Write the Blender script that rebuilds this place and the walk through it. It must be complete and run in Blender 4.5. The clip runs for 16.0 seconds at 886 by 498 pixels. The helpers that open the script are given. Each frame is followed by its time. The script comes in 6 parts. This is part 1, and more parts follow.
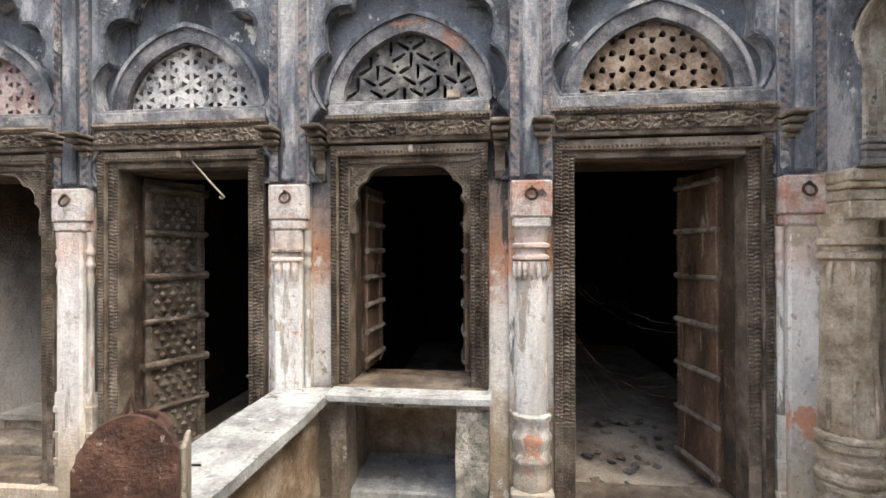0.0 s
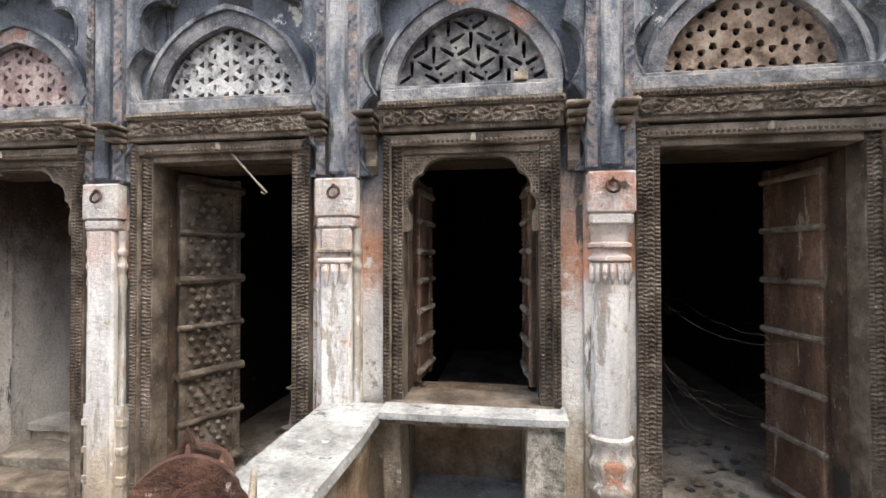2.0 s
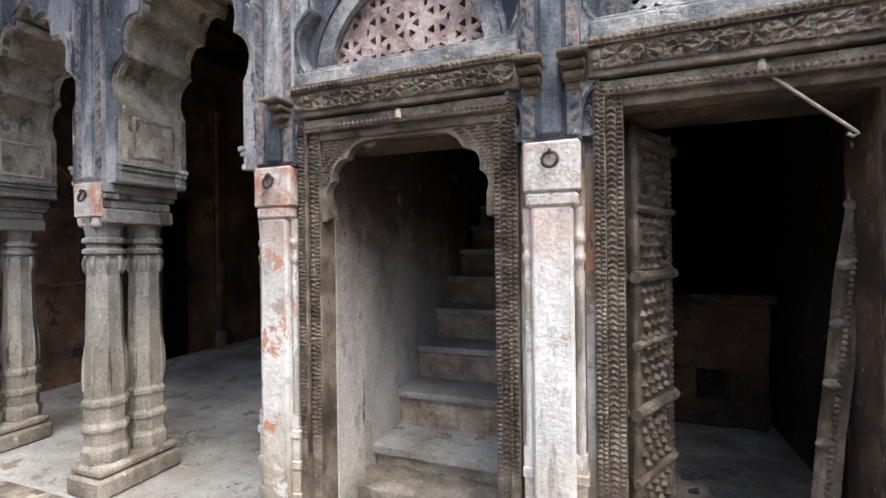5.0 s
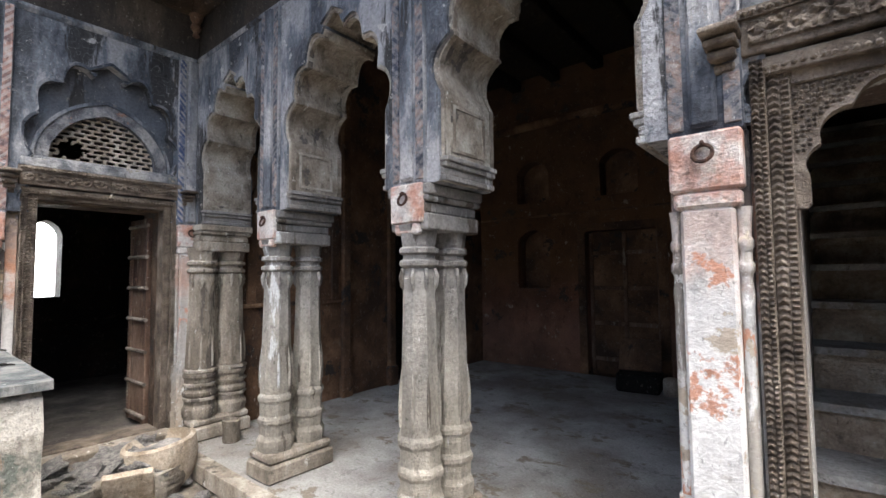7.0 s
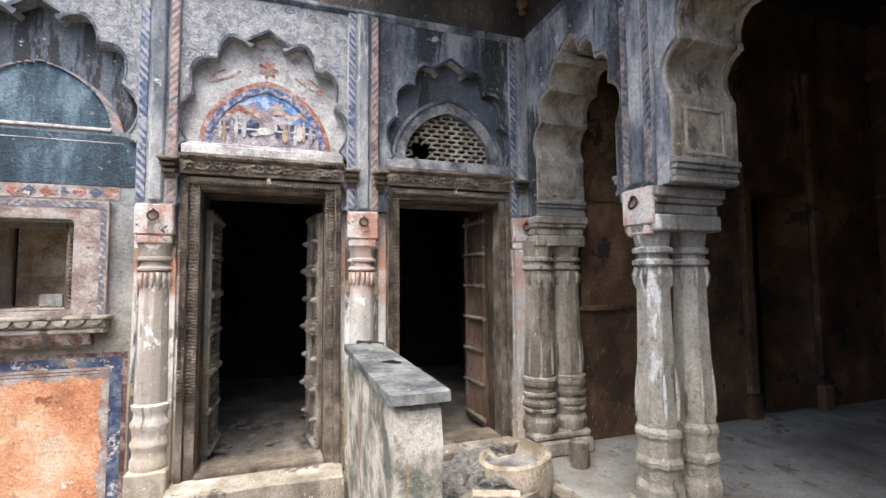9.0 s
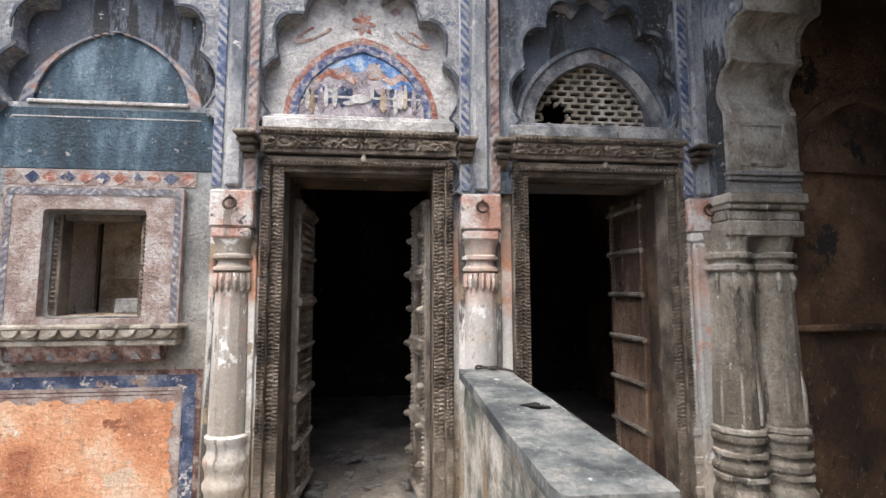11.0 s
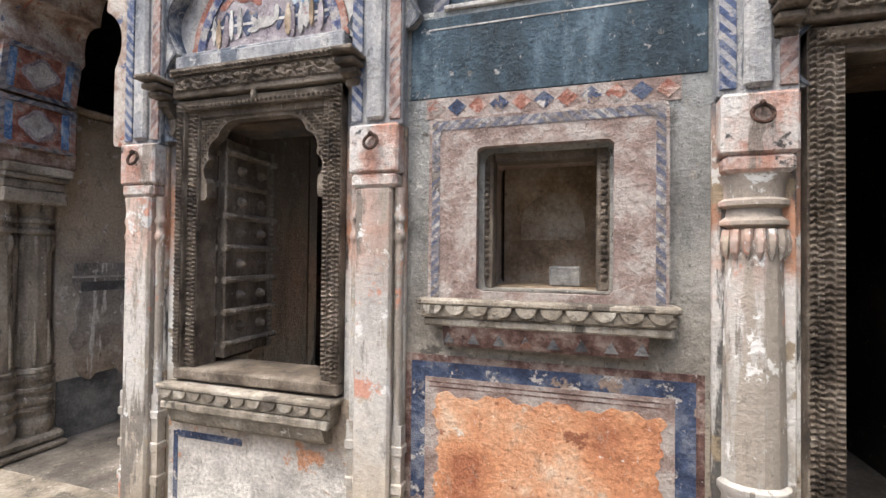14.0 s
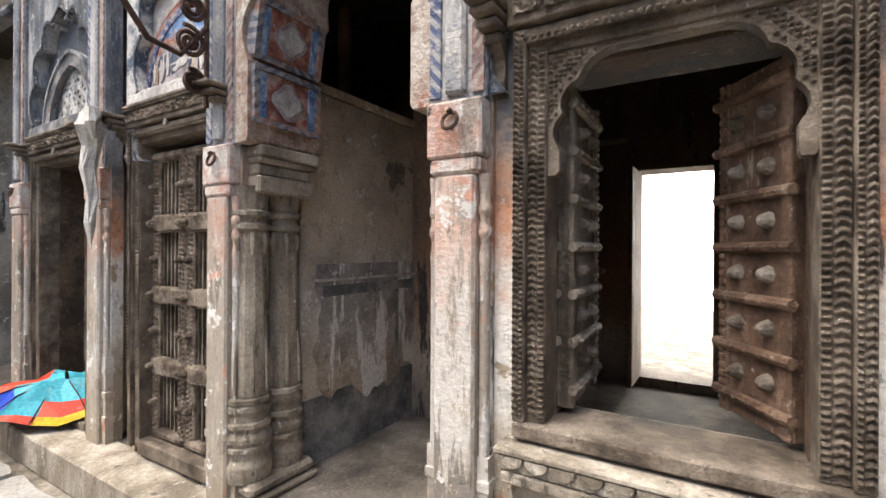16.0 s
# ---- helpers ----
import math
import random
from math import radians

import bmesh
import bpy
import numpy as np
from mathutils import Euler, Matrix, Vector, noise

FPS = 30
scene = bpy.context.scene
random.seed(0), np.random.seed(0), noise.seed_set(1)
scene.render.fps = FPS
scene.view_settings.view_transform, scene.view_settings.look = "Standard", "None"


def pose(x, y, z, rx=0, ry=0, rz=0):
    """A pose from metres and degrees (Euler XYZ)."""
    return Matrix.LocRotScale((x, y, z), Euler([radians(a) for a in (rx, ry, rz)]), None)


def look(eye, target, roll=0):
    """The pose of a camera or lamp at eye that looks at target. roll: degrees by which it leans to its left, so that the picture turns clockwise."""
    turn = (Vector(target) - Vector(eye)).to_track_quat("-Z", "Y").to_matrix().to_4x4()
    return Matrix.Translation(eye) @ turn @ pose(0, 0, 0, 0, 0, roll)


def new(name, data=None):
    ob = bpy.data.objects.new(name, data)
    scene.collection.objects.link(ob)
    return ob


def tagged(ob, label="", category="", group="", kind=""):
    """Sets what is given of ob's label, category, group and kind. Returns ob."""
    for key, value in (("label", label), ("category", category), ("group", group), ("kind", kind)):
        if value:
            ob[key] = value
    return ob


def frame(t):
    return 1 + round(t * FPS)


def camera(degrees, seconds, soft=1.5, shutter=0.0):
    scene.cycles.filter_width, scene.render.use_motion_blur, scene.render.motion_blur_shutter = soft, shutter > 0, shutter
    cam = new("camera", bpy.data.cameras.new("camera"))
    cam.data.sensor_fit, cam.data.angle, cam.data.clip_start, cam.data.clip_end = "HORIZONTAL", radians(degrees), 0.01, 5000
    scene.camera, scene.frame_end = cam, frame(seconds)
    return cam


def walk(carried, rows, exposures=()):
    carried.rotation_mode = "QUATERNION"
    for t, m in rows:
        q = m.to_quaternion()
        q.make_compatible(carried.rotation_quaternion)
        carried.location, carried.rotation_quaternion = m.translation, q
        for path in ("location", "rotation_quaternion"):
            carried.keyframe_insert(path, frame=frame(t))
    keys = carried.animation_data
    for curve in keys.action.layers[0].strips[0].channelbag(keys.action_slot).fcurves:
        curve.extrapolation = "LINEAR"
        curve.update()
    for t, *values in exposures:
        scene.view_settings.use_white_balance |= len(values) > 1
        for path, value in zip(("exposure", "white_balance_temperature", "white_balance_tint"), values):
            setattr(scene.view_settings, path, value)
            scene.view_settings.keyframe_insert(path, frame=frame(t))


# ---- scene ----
cam = camera(87.8, 16.0)
PATH = [
    (0, (0.013, 0.047, 1.495), (-0.194, 2.037, 1.5), -0.2),
    (0.5, (-0.035, 0.074, 1.486), (-0.225, 2.065, 1.509), -0.3),
    (1, (-0.073, 0.092, 1.479), (-0.26, 2.083, 1.505), -0.3),
    (1.5, (-0.117, 0.126, 1.469), (-0.34, 2.114, 1.498), -0.2),
    (2, (-0.236, 0.265, 1.469), (-0.512, 2.246, 1.5), -0.1),
    (2.5, (-0.437, 0.376, 1.468), (-0.77, 2.347, 1.498), 0.1),
    (3, (-0.788, 0.414, 1.453), (-1.184, 2.375, 1.481), 0.1),
    (3.5, (-1.088, 0.504, 1.416), (-1.538, 2.452, 1.44), 0.4),
    (4, (-1.379, 0.619, 1.454), (-1.887, 2.553, 1.441), 0.1),
    (4.5, (-1.72, 0.634, 1.484), (-2.329, 2.539, 1.449), -0.3),
    (4.7, (-1.85, 0.642, 1.475), (-2.506, 2.532, 1.454), -0.5),
    (6.8, (-3.104, 0.711, 1.392), (-4.287, 2.32, 1.493), -0.6),
    (7, (-3.23, 0.737, 1.405), (-4.504, 2.274, 1.52), -0.6),
    (7.5, (-3.46, 0.669, 1.395), (-4.934, 2.013, 1.552), -0.6),
    (8, (-3.732, 0.603, 1.408), (-5.415, 1.674, 1.55), -0.5),
    (8.5, (-3.949, 0.571, 1.395), (-5.75, 1.429, 1.54), -0.3),
    (8.7, (-4.027, 0.6, 1.398), (-5.871, 1.364, 1.531), -0.3),
    (10.8, (-4.874, 0.67, 1.333), (-6.849, 0.92, 1.529), -0.2),
    (11, (-4.94, 0.676, 1.347), (-6.921, 0.876, 1.531), -0.1),
    (11.5, (-5.084, 0.566, 1.335), (-7.077, 0.608, 1.496), -0.0),
    (12, (-5.224, 0.354, 1.346), (-7.215, 0.224, 1.486), 0.2),
    (12.5, (-5.416, 0.173, 1.306), (-7.392, -0.112, 1.423), 0.4),
    (13, (-5.641, 0.025, 1.345), (-7.6, -0.37, 1.412), 0.5),
    (13.5, (-5.674, -0.213, 1.334), (-7.609, -0.717, 1.364), 0.5),
    (14, (-5.652, -0.582, 1.348), (-7.558, -1.185, 1.379), 0.6),
    (14.5, (-5.735, -0.902, 1.347), (-7.616, -1.581, 1.37), 0.5),
    (15, (-5.842, -1.156, 1.381), (-7.699, -1.897, 1.39), 0.5),
    (15.5, (-5.875, -1.483, 1.389), (-7.682, -2.34, 1.392), 0.4),
    (16, (-5.942, -1.776, 1.365), (-7.649, -2.819, 1.366), 0.3),
]
EXPOSURES = [(0.0, 1.97, 6750, 8), (3.5, 1.95, 6350, 8), (8.0, 2.15, 6200, 8), (11.0, 1.93, 6250, 8), (13.5, 1.8, 6350, 8), (16.0, 1.85, 6700, 8)]
walk(cam, [(t, look(eye, target, roll)) for t, eye, target, roll in PATH], EXPOSURES)

# ---- sky and sun: a bright, hazy day over an open courtyard ----
world = bpy.data.worlds.new("sky")
scene.world = world
world.use_nodes = True
sky = world.node_tree.nodes.new("ShaderNodeTexSky")
sky.sky_type, sky.sun_disc = "NISHITA", False
sky.sun_elevation, sky.sun_rotation = radians(66), radians(124)
sky.dust_density = 4.0
back = world.node_tree.nodes["Background"]
back.inputs["Strength"].default_value = 0.13
world.node_tree.links.new(sky.outputs[0], back.inputs["Color"])
sun = new("sun", bpy.data.lights.new("sun", "SUN"))
sun.data.energy, sun.data.angle, sun.data.color = 1.5, radians(50), (1.0, 0.95, 0.88)
sun.matrix_world = look((0, 0, 10), (-math.sin(radians(124)) * math.cos(radians(66)), -math.cos(radians(124)) * math.cos(radians(66)), 10 - math.sin(radians(66))))


# ---- materials ----
def ramp(nt, stops, mode="LINEAR"):
    n = nt.nodes.new("ShaderNodeValToRGB")
    n.color_ramp.interpolation = mode
    while len(n.color_ramp.elements) < len(stops):
        n.color_ramp.elements.new(0.5)
    for e, (p, c) in zip(n.color_ramp.elements, stops):
        e.position = p
        e.color = (*c, 1) if len(c) == 3 else c
    return n


def grey(v):
    return (v, v, v)


def mixed(nt, fac, a, b, kind="MIX"):
    n = nt.nodes.new("ShaderNodeMix")
    n.data_type, n.blend_type = "RGBA", kind
    for i, v in ((0, fac), (6, a), (7, b)):
        if isinstance(v, (int, float)):
            n.inputs[i].default_value = v
        elif isinstance(v, tuple):
            n.inputs[i].default_value = (*v, 1)
        else:
            nt.links.new(v, n.inputs[i])
    return n.outputs[2]


def calc(nt, op, a, b=None):
    n = nt.nodes.new("ShaderNodeMath")
    n.operation = op
    for i, v in enumerate((a, b)):
        if v is None:
            continue
        if isinstance(v, (int, float)):
            n.inputs[i].default_value = v
        else:
            nt.links.new(v, n.inputs[i])
    return n.outputs[0]


def noisy(nt, vec, scale, detail=6, rough=0.6, squash=None, gain=1.0):
    if squash:
        m = nt.nodes.new("ShaderNodeMapping")
        m.inputs["Scale"].default_value = squash
        nt.links.new(vec, m.inputs["Vector"])
        vec = m.outputs[0]
    n = nt.nodes.new("ShaderNodeTexNoise")
    n.inputs["Scale"].default_value, n.inputs["Detail"].default_value, n.inputs["Roughness"].default_value = scale, detail, rough
    nt.links.new(vec, n.inputs["Vector"])
    if gain == 1.0:
        return n.outputs["Fac"]
    return calc(nt, "ADD", calc(nt, "MULTIPLY", n.outputs["Fac"], gain), 0.5 - 0.5 * gain)


def surface(name, stops, scale=4.0, zones=None, stains=(), rough=0.85, bump=1.0, grain=60, metal=0.0, streak=0.0, dist=0.015, wob=0.12, speck=0.6, fine_mix=0.36):
    """A worn surface: blotches through stops; zones: (height, colour) steps with ragged edges; stains: (colour, scale, threshold, streaked)."""
    m = bpy.data.materials.new(name)
    m.use_nodes = True
    nt = m.node_tree
    bsdf = nt.nodes["Principled BSDF"]
    tc = nt.nodes.new("ShaderNodeTexCoord")
    info = nt.nodes.new("ShaderNodeObjectInfo")
    off = nt.nodes.new("ShaderNodeVectorMath")
    off.operation = "MULTIPLY_ADD"
    nt.links.new(info.outputs["Random"], off.inputs[0])
    off.inputs[1].default_value = (17, 23, 11)
    nt.links.new(tc.outputs["Object"], off.inputs[2])
    vec = off.outputs[0]
    big = noisy(nt, vec, scale, 8, 0.65, (1, 1, 0.35) if streak else None, 1.8)
    fine = noisy(nt, vec, grain, 5, 0.7, None, 1.4)
    r = ramp(nt, stops)
    nt.links.new(big, r.inputs[0])
    col = r.outputs[0]
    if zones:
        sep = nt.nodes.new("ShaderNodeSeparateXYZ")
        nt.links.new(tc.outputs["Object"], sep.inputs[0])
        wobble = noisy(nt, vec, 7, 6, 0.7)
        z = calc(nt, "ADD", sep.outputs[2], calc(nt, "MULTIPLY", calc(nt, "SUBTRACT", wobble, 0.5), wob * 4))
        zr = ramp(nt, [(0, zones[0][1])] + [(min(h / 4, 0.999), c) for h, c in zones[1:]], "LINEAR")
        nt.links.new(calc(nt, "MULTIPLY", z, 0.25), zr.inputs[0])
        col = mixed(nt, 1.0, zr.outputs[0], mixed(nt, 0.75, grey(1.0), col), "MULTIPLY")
    for k, (c, sc, th, st) in enumerate(stains):
        f = noisy(nt, vec, sc, 9, 0.7, (1, 1, 0.18) if st else (1, 1.3 + k, 1.1), 1.35)
        sr = ramp(nt, [(th, grey(0)), (min(th + 0.035, 1), grey(0.92))])
        nt.links.new(f, sr.inputs[0])
        col = mixed(nt, sr.outputs[0], col, c)
    for c, sc, th, amount in (((1.0, 0.97, 0.92), 46, 0.67, 0.45), ((0.0, 0.0, 0.0), 34, 0.655, 0.85), ((0.0, 0.0, 0.0), 9, 0.61, 0.45), ((0.3, 0.26, 0.21), 15, 0.64, 0.55)):
        f = noisy(nt, vec, sc, 6, 0.75, (1, 1, 0.6), 1.25)
        sr = ramp(nt, [(th, grey(0)), (th + 0.025, grey(amount * speck))])
        nt.links.new(f, sr.inputs[0])
        col = mixed(nt, sr.outputs[0], col, c)
    fr = ramp(nt, [(0.33, grey(0.45)), (0.67, grey(1.35))])
    nt.links.new(fine, fr.inputs[0])
    col = mixed(nt, fine_mix, col, mixed(nt, 1.0, col, fr.outputs[0], "MULTIPLY"))
    nt.links.new(col, bsdf.inputs["Base Color"])
    rr = ramp(nt, [(0.3, grey(max(rough - 0.12, 0.05))), (0.75, grey(min(rough + 0.1, 1)))])
    nt.links.new(big, rr.inputs[0])
    nt.links.new(rr.outputs[0], bsdf.inputs["Roughness"])
    bsdf.inputs["Metallic"].default_value = metal
    bsdf.inputs["Specular IOR Level"].default_value = 0.3
    b = nt.nodes.new("ShaderNodeBump")
    b.inputs["Strength"].default_value, b.inputs["Distance"].default_value = bump, dist
    nt.links.new(calc(nt, "ADD", calc(nt, "MULTIPLY", fine, 0.5), noisy(nt, vec, scale * 4, 8, 0.7)), b.inputs["Height"])
    nt.links.new(b.outputs[0], bsdf.inputs["Normal"])
    return m


BLOTCH = [(0.3, grey(0.5)), (0.5, grey(0.85)), (0.7, grey(1.15))]
WHITE, SOOT, SLATE, BEIGE, PINK, ORANGE = (0.62, 0.6, 0.56), (0.035, 0.034, 0.034), (0.085, 0.105, 0.135), (0.42, 0.34, 0.25), (0.55, 0.3, 0.24), (0.5, 0.2, 0.1)
M_WALL = surface("weathered_facade_plaster", BLOTCH, 3.0, zones=[(0, (0.33, 0.28, 0.21)), (0.6, (0.45, 0.39, 0.31)), (1.4, (0.42, 0.38, 0.33)), (1.75, (0.4, 0.3, 0.25)), (1.98, (0.13, 0.13, 0.14)), (2.6, (0.12, 0.135, 0.16)), (3.3, (0.11, 0.11, 0.12))],
                 stains=((SOOT, 2.2, 0.6, True), (WHITE, 5, 0.66, False)), streak=1)
M_SPAN = surface("blue_grey_limewash", [(0.34, (0.05, 0.055, 0.065)), (0.5, (0.14, 0.155, 0.18)), (0.62, (0.34, 0.34, 0.35))], 3.2, stains=((SOOT, 2.5, 0.58, True), ((0.5, 0.49, 0.47), 9, 0.66, False)), streak=1)
M_PIL = surface("whitewashed_stone", [(0.2, grey(0.45)), (0.45, grey(0.8)), (0.75, grey(1.1))], 4.0, zones=[(0, (0.33, 0.27, 0.2)), (0.45, (0.47, 0.41, 0.33)), (0.75, (0.68, 0.67, 0.65)), (1.3, (0.66, 0.65, 0.63)), (1.5, (0.55, 0.44, 0.39)), (1.62, (0.56, 0.5, 0.46))],
                stains=(((0.34, 0.31, 0.27), 2.4, 0.58, True), ((0.36, 0.3, 0.23), 3.4, 0.6, False), ((0.17, 0.15, 0.13), 2.6, 0.615, True), ((0.42, 0.36, 0.28), 5, 0.63, False), ((0.66, 0.65, 0.63), 6.0, 0.62, False), ((0.45, 0.22, 0.14), 3.0, 0.64, False)), streak=1, wob=0.18, fine_mix=0.2, speck=0.5, bump=0.6)
M_BLOCK = surface("pink_limewash", [(0.28, (0.44, 0.24, 0.18)), (0.42, (0.5, 0.35, 0.3)), (0.52, (0.54, 0.47, 0.43)), (0.64, (0.6, 0.57, 0.54))], 6, stains=((SOOT, 6, 0.66, False), ((0.25, 0.21, 0.18), 5, 0.63, True)))
M_UPPER = surface("dark_painted_pilaster", [(0.3, (0.05, 0.056, 0.07)), (0.5, (0.14, 0.155, 0.18)), (0.68, (0.38, 0.375, 0.38))], 4, stains=((SOOT, 3, 0.6, True),), streak=1)
M_WOOD = surface("dark_carved_wood", [(0.25, (0.05, 0.038, 0.029)), (0.5, (0.15, 0.118, 0.09)), (0.75, (0.28, 0.235, 0.19))], 6, stains=(((0.24, 0.21, 0.175), 14, 0.7, False),), rough=0.7, grain=120, speck=0.5)
M_LEAF = surface("brown_door_wood", [(0.3, (0.07, 0.04, 0.027)), (0.55, (0.155, 0.095, 0.064)), (0.75, (0.25, 0.17, 0.125))], 5, stains=(((0.3, 0.26, 0.21), 9, 0.64, True),), rough=0.7, streak=1)
M_STONE = surface("grey_stone_slab", [(0.3, (0.2, 0.205, 0.2)), (0.5, (0.34, 0.35, 0.345)), (0.7, (0.46, 0.47, 0.46))], 4, stains=(((0.12, 0.11, 0.1), 6, 0.66, False), ((0.6, 0.62, 0.62), 5, 0.68, False)))
M_CARVED = surface("grey_sandstone", [(0.3, (0.16, 0.135, 0.105)), (0.55, (0.3, 0.26, 0.21)), (0.75, (0.45, 0.41, 0.35))], 4, stains=(((0.1, 0.085, 0.07), 3.5, 0.62, True), ((0.6, 0.57, 0.52), 7, 0.67, False)), streak=1)
M_FLOOR = surface("dusty_floor", [(0.3, (0.22, 0.2, 0.18)), (0.55, (0.34, 0.33, 0.31)), (0.75, (0.45, 0.44, 0.42))], 1.5, stains=(((0.2, 0.17, 0.13), 3, 0.6, False),))
M_INNER = surface("dark_blotched_ochre_plaster", [(0.3, (0.06, 0.036, 0.024)), (0.55, (0.155, 0.09, 0.053)), (0.75, (0.27, 0.165, 0.1))], 1.6, stains=((SOOT, 1.8, 0.6, False),))
M_IRON = surface("rusty_iron", [(0.3, (0.04, 0.025, 0.02)), (0.6, (0.1, 0.055, 0.04)), (0.8, (0.17, 0.09, 0.06))], 20, rough=0.65, metal=0.4)
M_PLASTER = surface("grey_lime_plaster", [(0.3, (0.2, 0.18, 0.15)), (0.5, (0.36, 0.33, 0.28)), (0.7, (0.52, 0.48, 0.42))], 2.5, stains=(((0.62, 0.6, 0.57), 8, 0.64, False), (SOOT, 2.5, 0.64, True)), streak=1)
M_BORDER = surface("painted_leaf_border", [(0.3, (0.04, 0.05, 0.075)), (0.5, (0.16, 0.16, 0.175)), (0.66, (0.26, 0.19, 0.165)), (0.8, (0.36, 0.33, 0.31))], 18, stains=((SOOT, 4, 0.62, True), ((0.4, 0.39, 0.38), 7, 0.66, False)))
M_EARTH = surface("dirt_and_rubble", [(0.3, (0.12, 0.1, 0.08)), (0.55, (0.24, 0.21, 0.17)), (0.75, (0.36, 0.33, 0.28))], 5, bump=0.8, dist=0.03)
M_BEAM = surface("dark_brown_timber", [(0.3, (0.03, 0.02, 0.014)), (0.55, (0.075, 0.05, 0.034)), (0.75, (0.14, 0.095, 0.065))], 4, stains=((SOOT, 3, 0.6, False),), rough=0.75)
# Near-black for small dark things and for rooms whose shade is painted in.
M_BLACK_AND_SHADE = surface("black_and_room_shade", [(0.3, (0.008, 0.007, 0.006)), (0.55, (0.02, 0.016, 0.012)), (0.75, (0.05, 0.037, 0.027))], 2.0)
M_DUST = surface("dusty_dark_floor", [(0.3, (0.24, 0.2, 0.16)), (0.55, (0.43, 0.37, 0.3)), (0.75, (0.54, 0.48, 0.4))], 3, stains=(((0.42, 0.38, 0.33), 14, 0.66, False),), bump=0.8)
M_BROWN = surface("dark_brown_limewash", [(0.3, (0.025, 0.022, 0.02)), (0.55, (0.06, 0.05, 0.043)), (0.75, (0.12, 0.1, 0.08))], 2.5, stains=((SOOT, 2, 0.58, True), ((0.2, 0.1, 0.05), 3, 0.7, True)), streak=1)
M_FLANK = surface("peeling_red_and_white_wash", [(0.2, grey(0.45)), (0.45, grey(0.85)), (0.7, grey(1.1))], 3.5, zones=[(0, (0.32, 0.25, 0.18)), (0.6, (0.36, 0.3, 0.23)), (0.9, (0.68, 0.66, 0.62)), (1.25, (0.62, 0.58, 0.54)), (1.45, (0.5, 0.25, 0.15)), (1.66, (0.38, 0.28, 0.23)), (1.85, (0.12, 0.12, 0.13))],
                  stains=(((0.055, 0.052, 0.05), 2.2, 0.57, True), ((0.27, 0.21, 0.14), 3, 0.6, False), ((0.58, 0.57, 0.54), 6, 0.66, False)), streak=1, wob=0.22, fine_mix=0.22, speck=0.6, bump=0.7)
M_BAND = surface("grey_arch_band", [(0.3, (0.06, 0.062, 0.07)), (0.5, (0.15, 0.152, 0.165)), (0.7, (0.32, 0.315, 0.31))], 5, stains=(((0.25, 0.13, 0.09), 4, 0.64, False),))
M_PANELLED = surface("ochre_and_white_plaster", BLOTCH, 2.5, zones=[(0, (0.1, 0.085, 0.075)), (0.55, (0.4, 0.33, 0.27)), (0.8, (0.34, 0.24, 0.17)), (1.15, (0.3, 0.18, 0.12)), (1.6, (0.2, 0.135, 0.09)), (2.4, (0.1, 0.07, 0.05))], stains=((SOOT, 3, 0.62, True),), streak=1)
M_JALI_WHITE = surface("whitewashed_lattice", [(0.32, (0.16, 0.16, 0.155)), (0.5, (0.38, 0.375, 0.365)), (0.66, (0.62, 0.61, 0.59))], 9, stains=(((0.1, 0.1, 0.11), 14, 0.6, False),))
M_JALI_PINK = surface("pink_lattice", [(0.32, (0.2, 0.14, 0.13)), (0.5, (0.37, 0.27, 0.25)), (0.68, (0.52, 0.43, 0.4))], 9, stains=(((0.14, 0.14, 0.18), 12, 0.62, False),))
M_JALI_DARK = surface("blackened_lattice", [(0.3, (0.05, 0.05, 0.055)), (0.5, (0.13, 0.13, 0.13)), (0.7, (0.28, 0.27, 0.25))], 9)
M_JALI_TAN = surface("brown_terracotta_lattice", [(0.3, (0.13, 0.09, 0.06)), (0.5, (0.27, 0.2, 0.15)), (0.7, (0.4, 0.32, 0.25))], 9, stains=(((0.45, 0.16, 0.08), 7, 0.7, False),))
M_ORANGE = surface("faded_orange_wash", [(0.25, (0.33, 0.125, 0.065)), (0.45, (0.52, 0.24, 0.125)), (0.6, (0.58, 0.32, 0.19)), (0.78, (0.62, 0.46, 0.34))], 3.0, stains=(((0.52, 0.4, 0.3), 2.6, 0.65, False), ((0.6, 0.56, 0.5), 11, 0.68, False), ((0.24, 0.09, 0.05), 8, 0.66, False)))
M_BLUE = surface("flaking_indigo_paint", [(0.3, (0.025, 0.035, 0.07)), (0.5, (0.05, 0.07, 0.13)), (0.68, (0.15, 0.165, 0.21))], 9, stains=(((0.5, 0.46, 0.42), 13, 0.585, False), ((0.3, 0.22, 0.17), 6, 0.62, False)))
M_OXIDE = surface("red_oxide_lines", [(0.3, (0.07, 0.035, 0.03)), (0.5, (0.16, 0.09, 0.075)), (0.7, (0.3, 0.23, 0.2))], 14)
M_SLATE = surface("slate_blue_paint", [(0.3, (0.02, 0.034, 0.046)), (0.52, (0.05, 0.08, 0.105)), (0.72, (0.15, 0.205, 0.245))], 3.5, stains=(((0.3, 0.29, 0.28), 10, 0.68, False),), streak=1)
M_PALE = surface("pale_fresco_ground", [(0.3, (0.3, 0.285, 0.275)), (0.5, (0.45, 0.43, 0.41)), (0.7, (0.58, 0.56, 0.535))], 6, stains=(((0.3, 0.2, 0.2), 6, 0.66, False),))
M_LILAC = surface("faded_violet_fresco", [(0.3, (0.16, 0.13, 0.15)), (0.5, (0.3, 0.26, 0.28)), (0.7, (0.45, 0.41, 0.42))], 7)
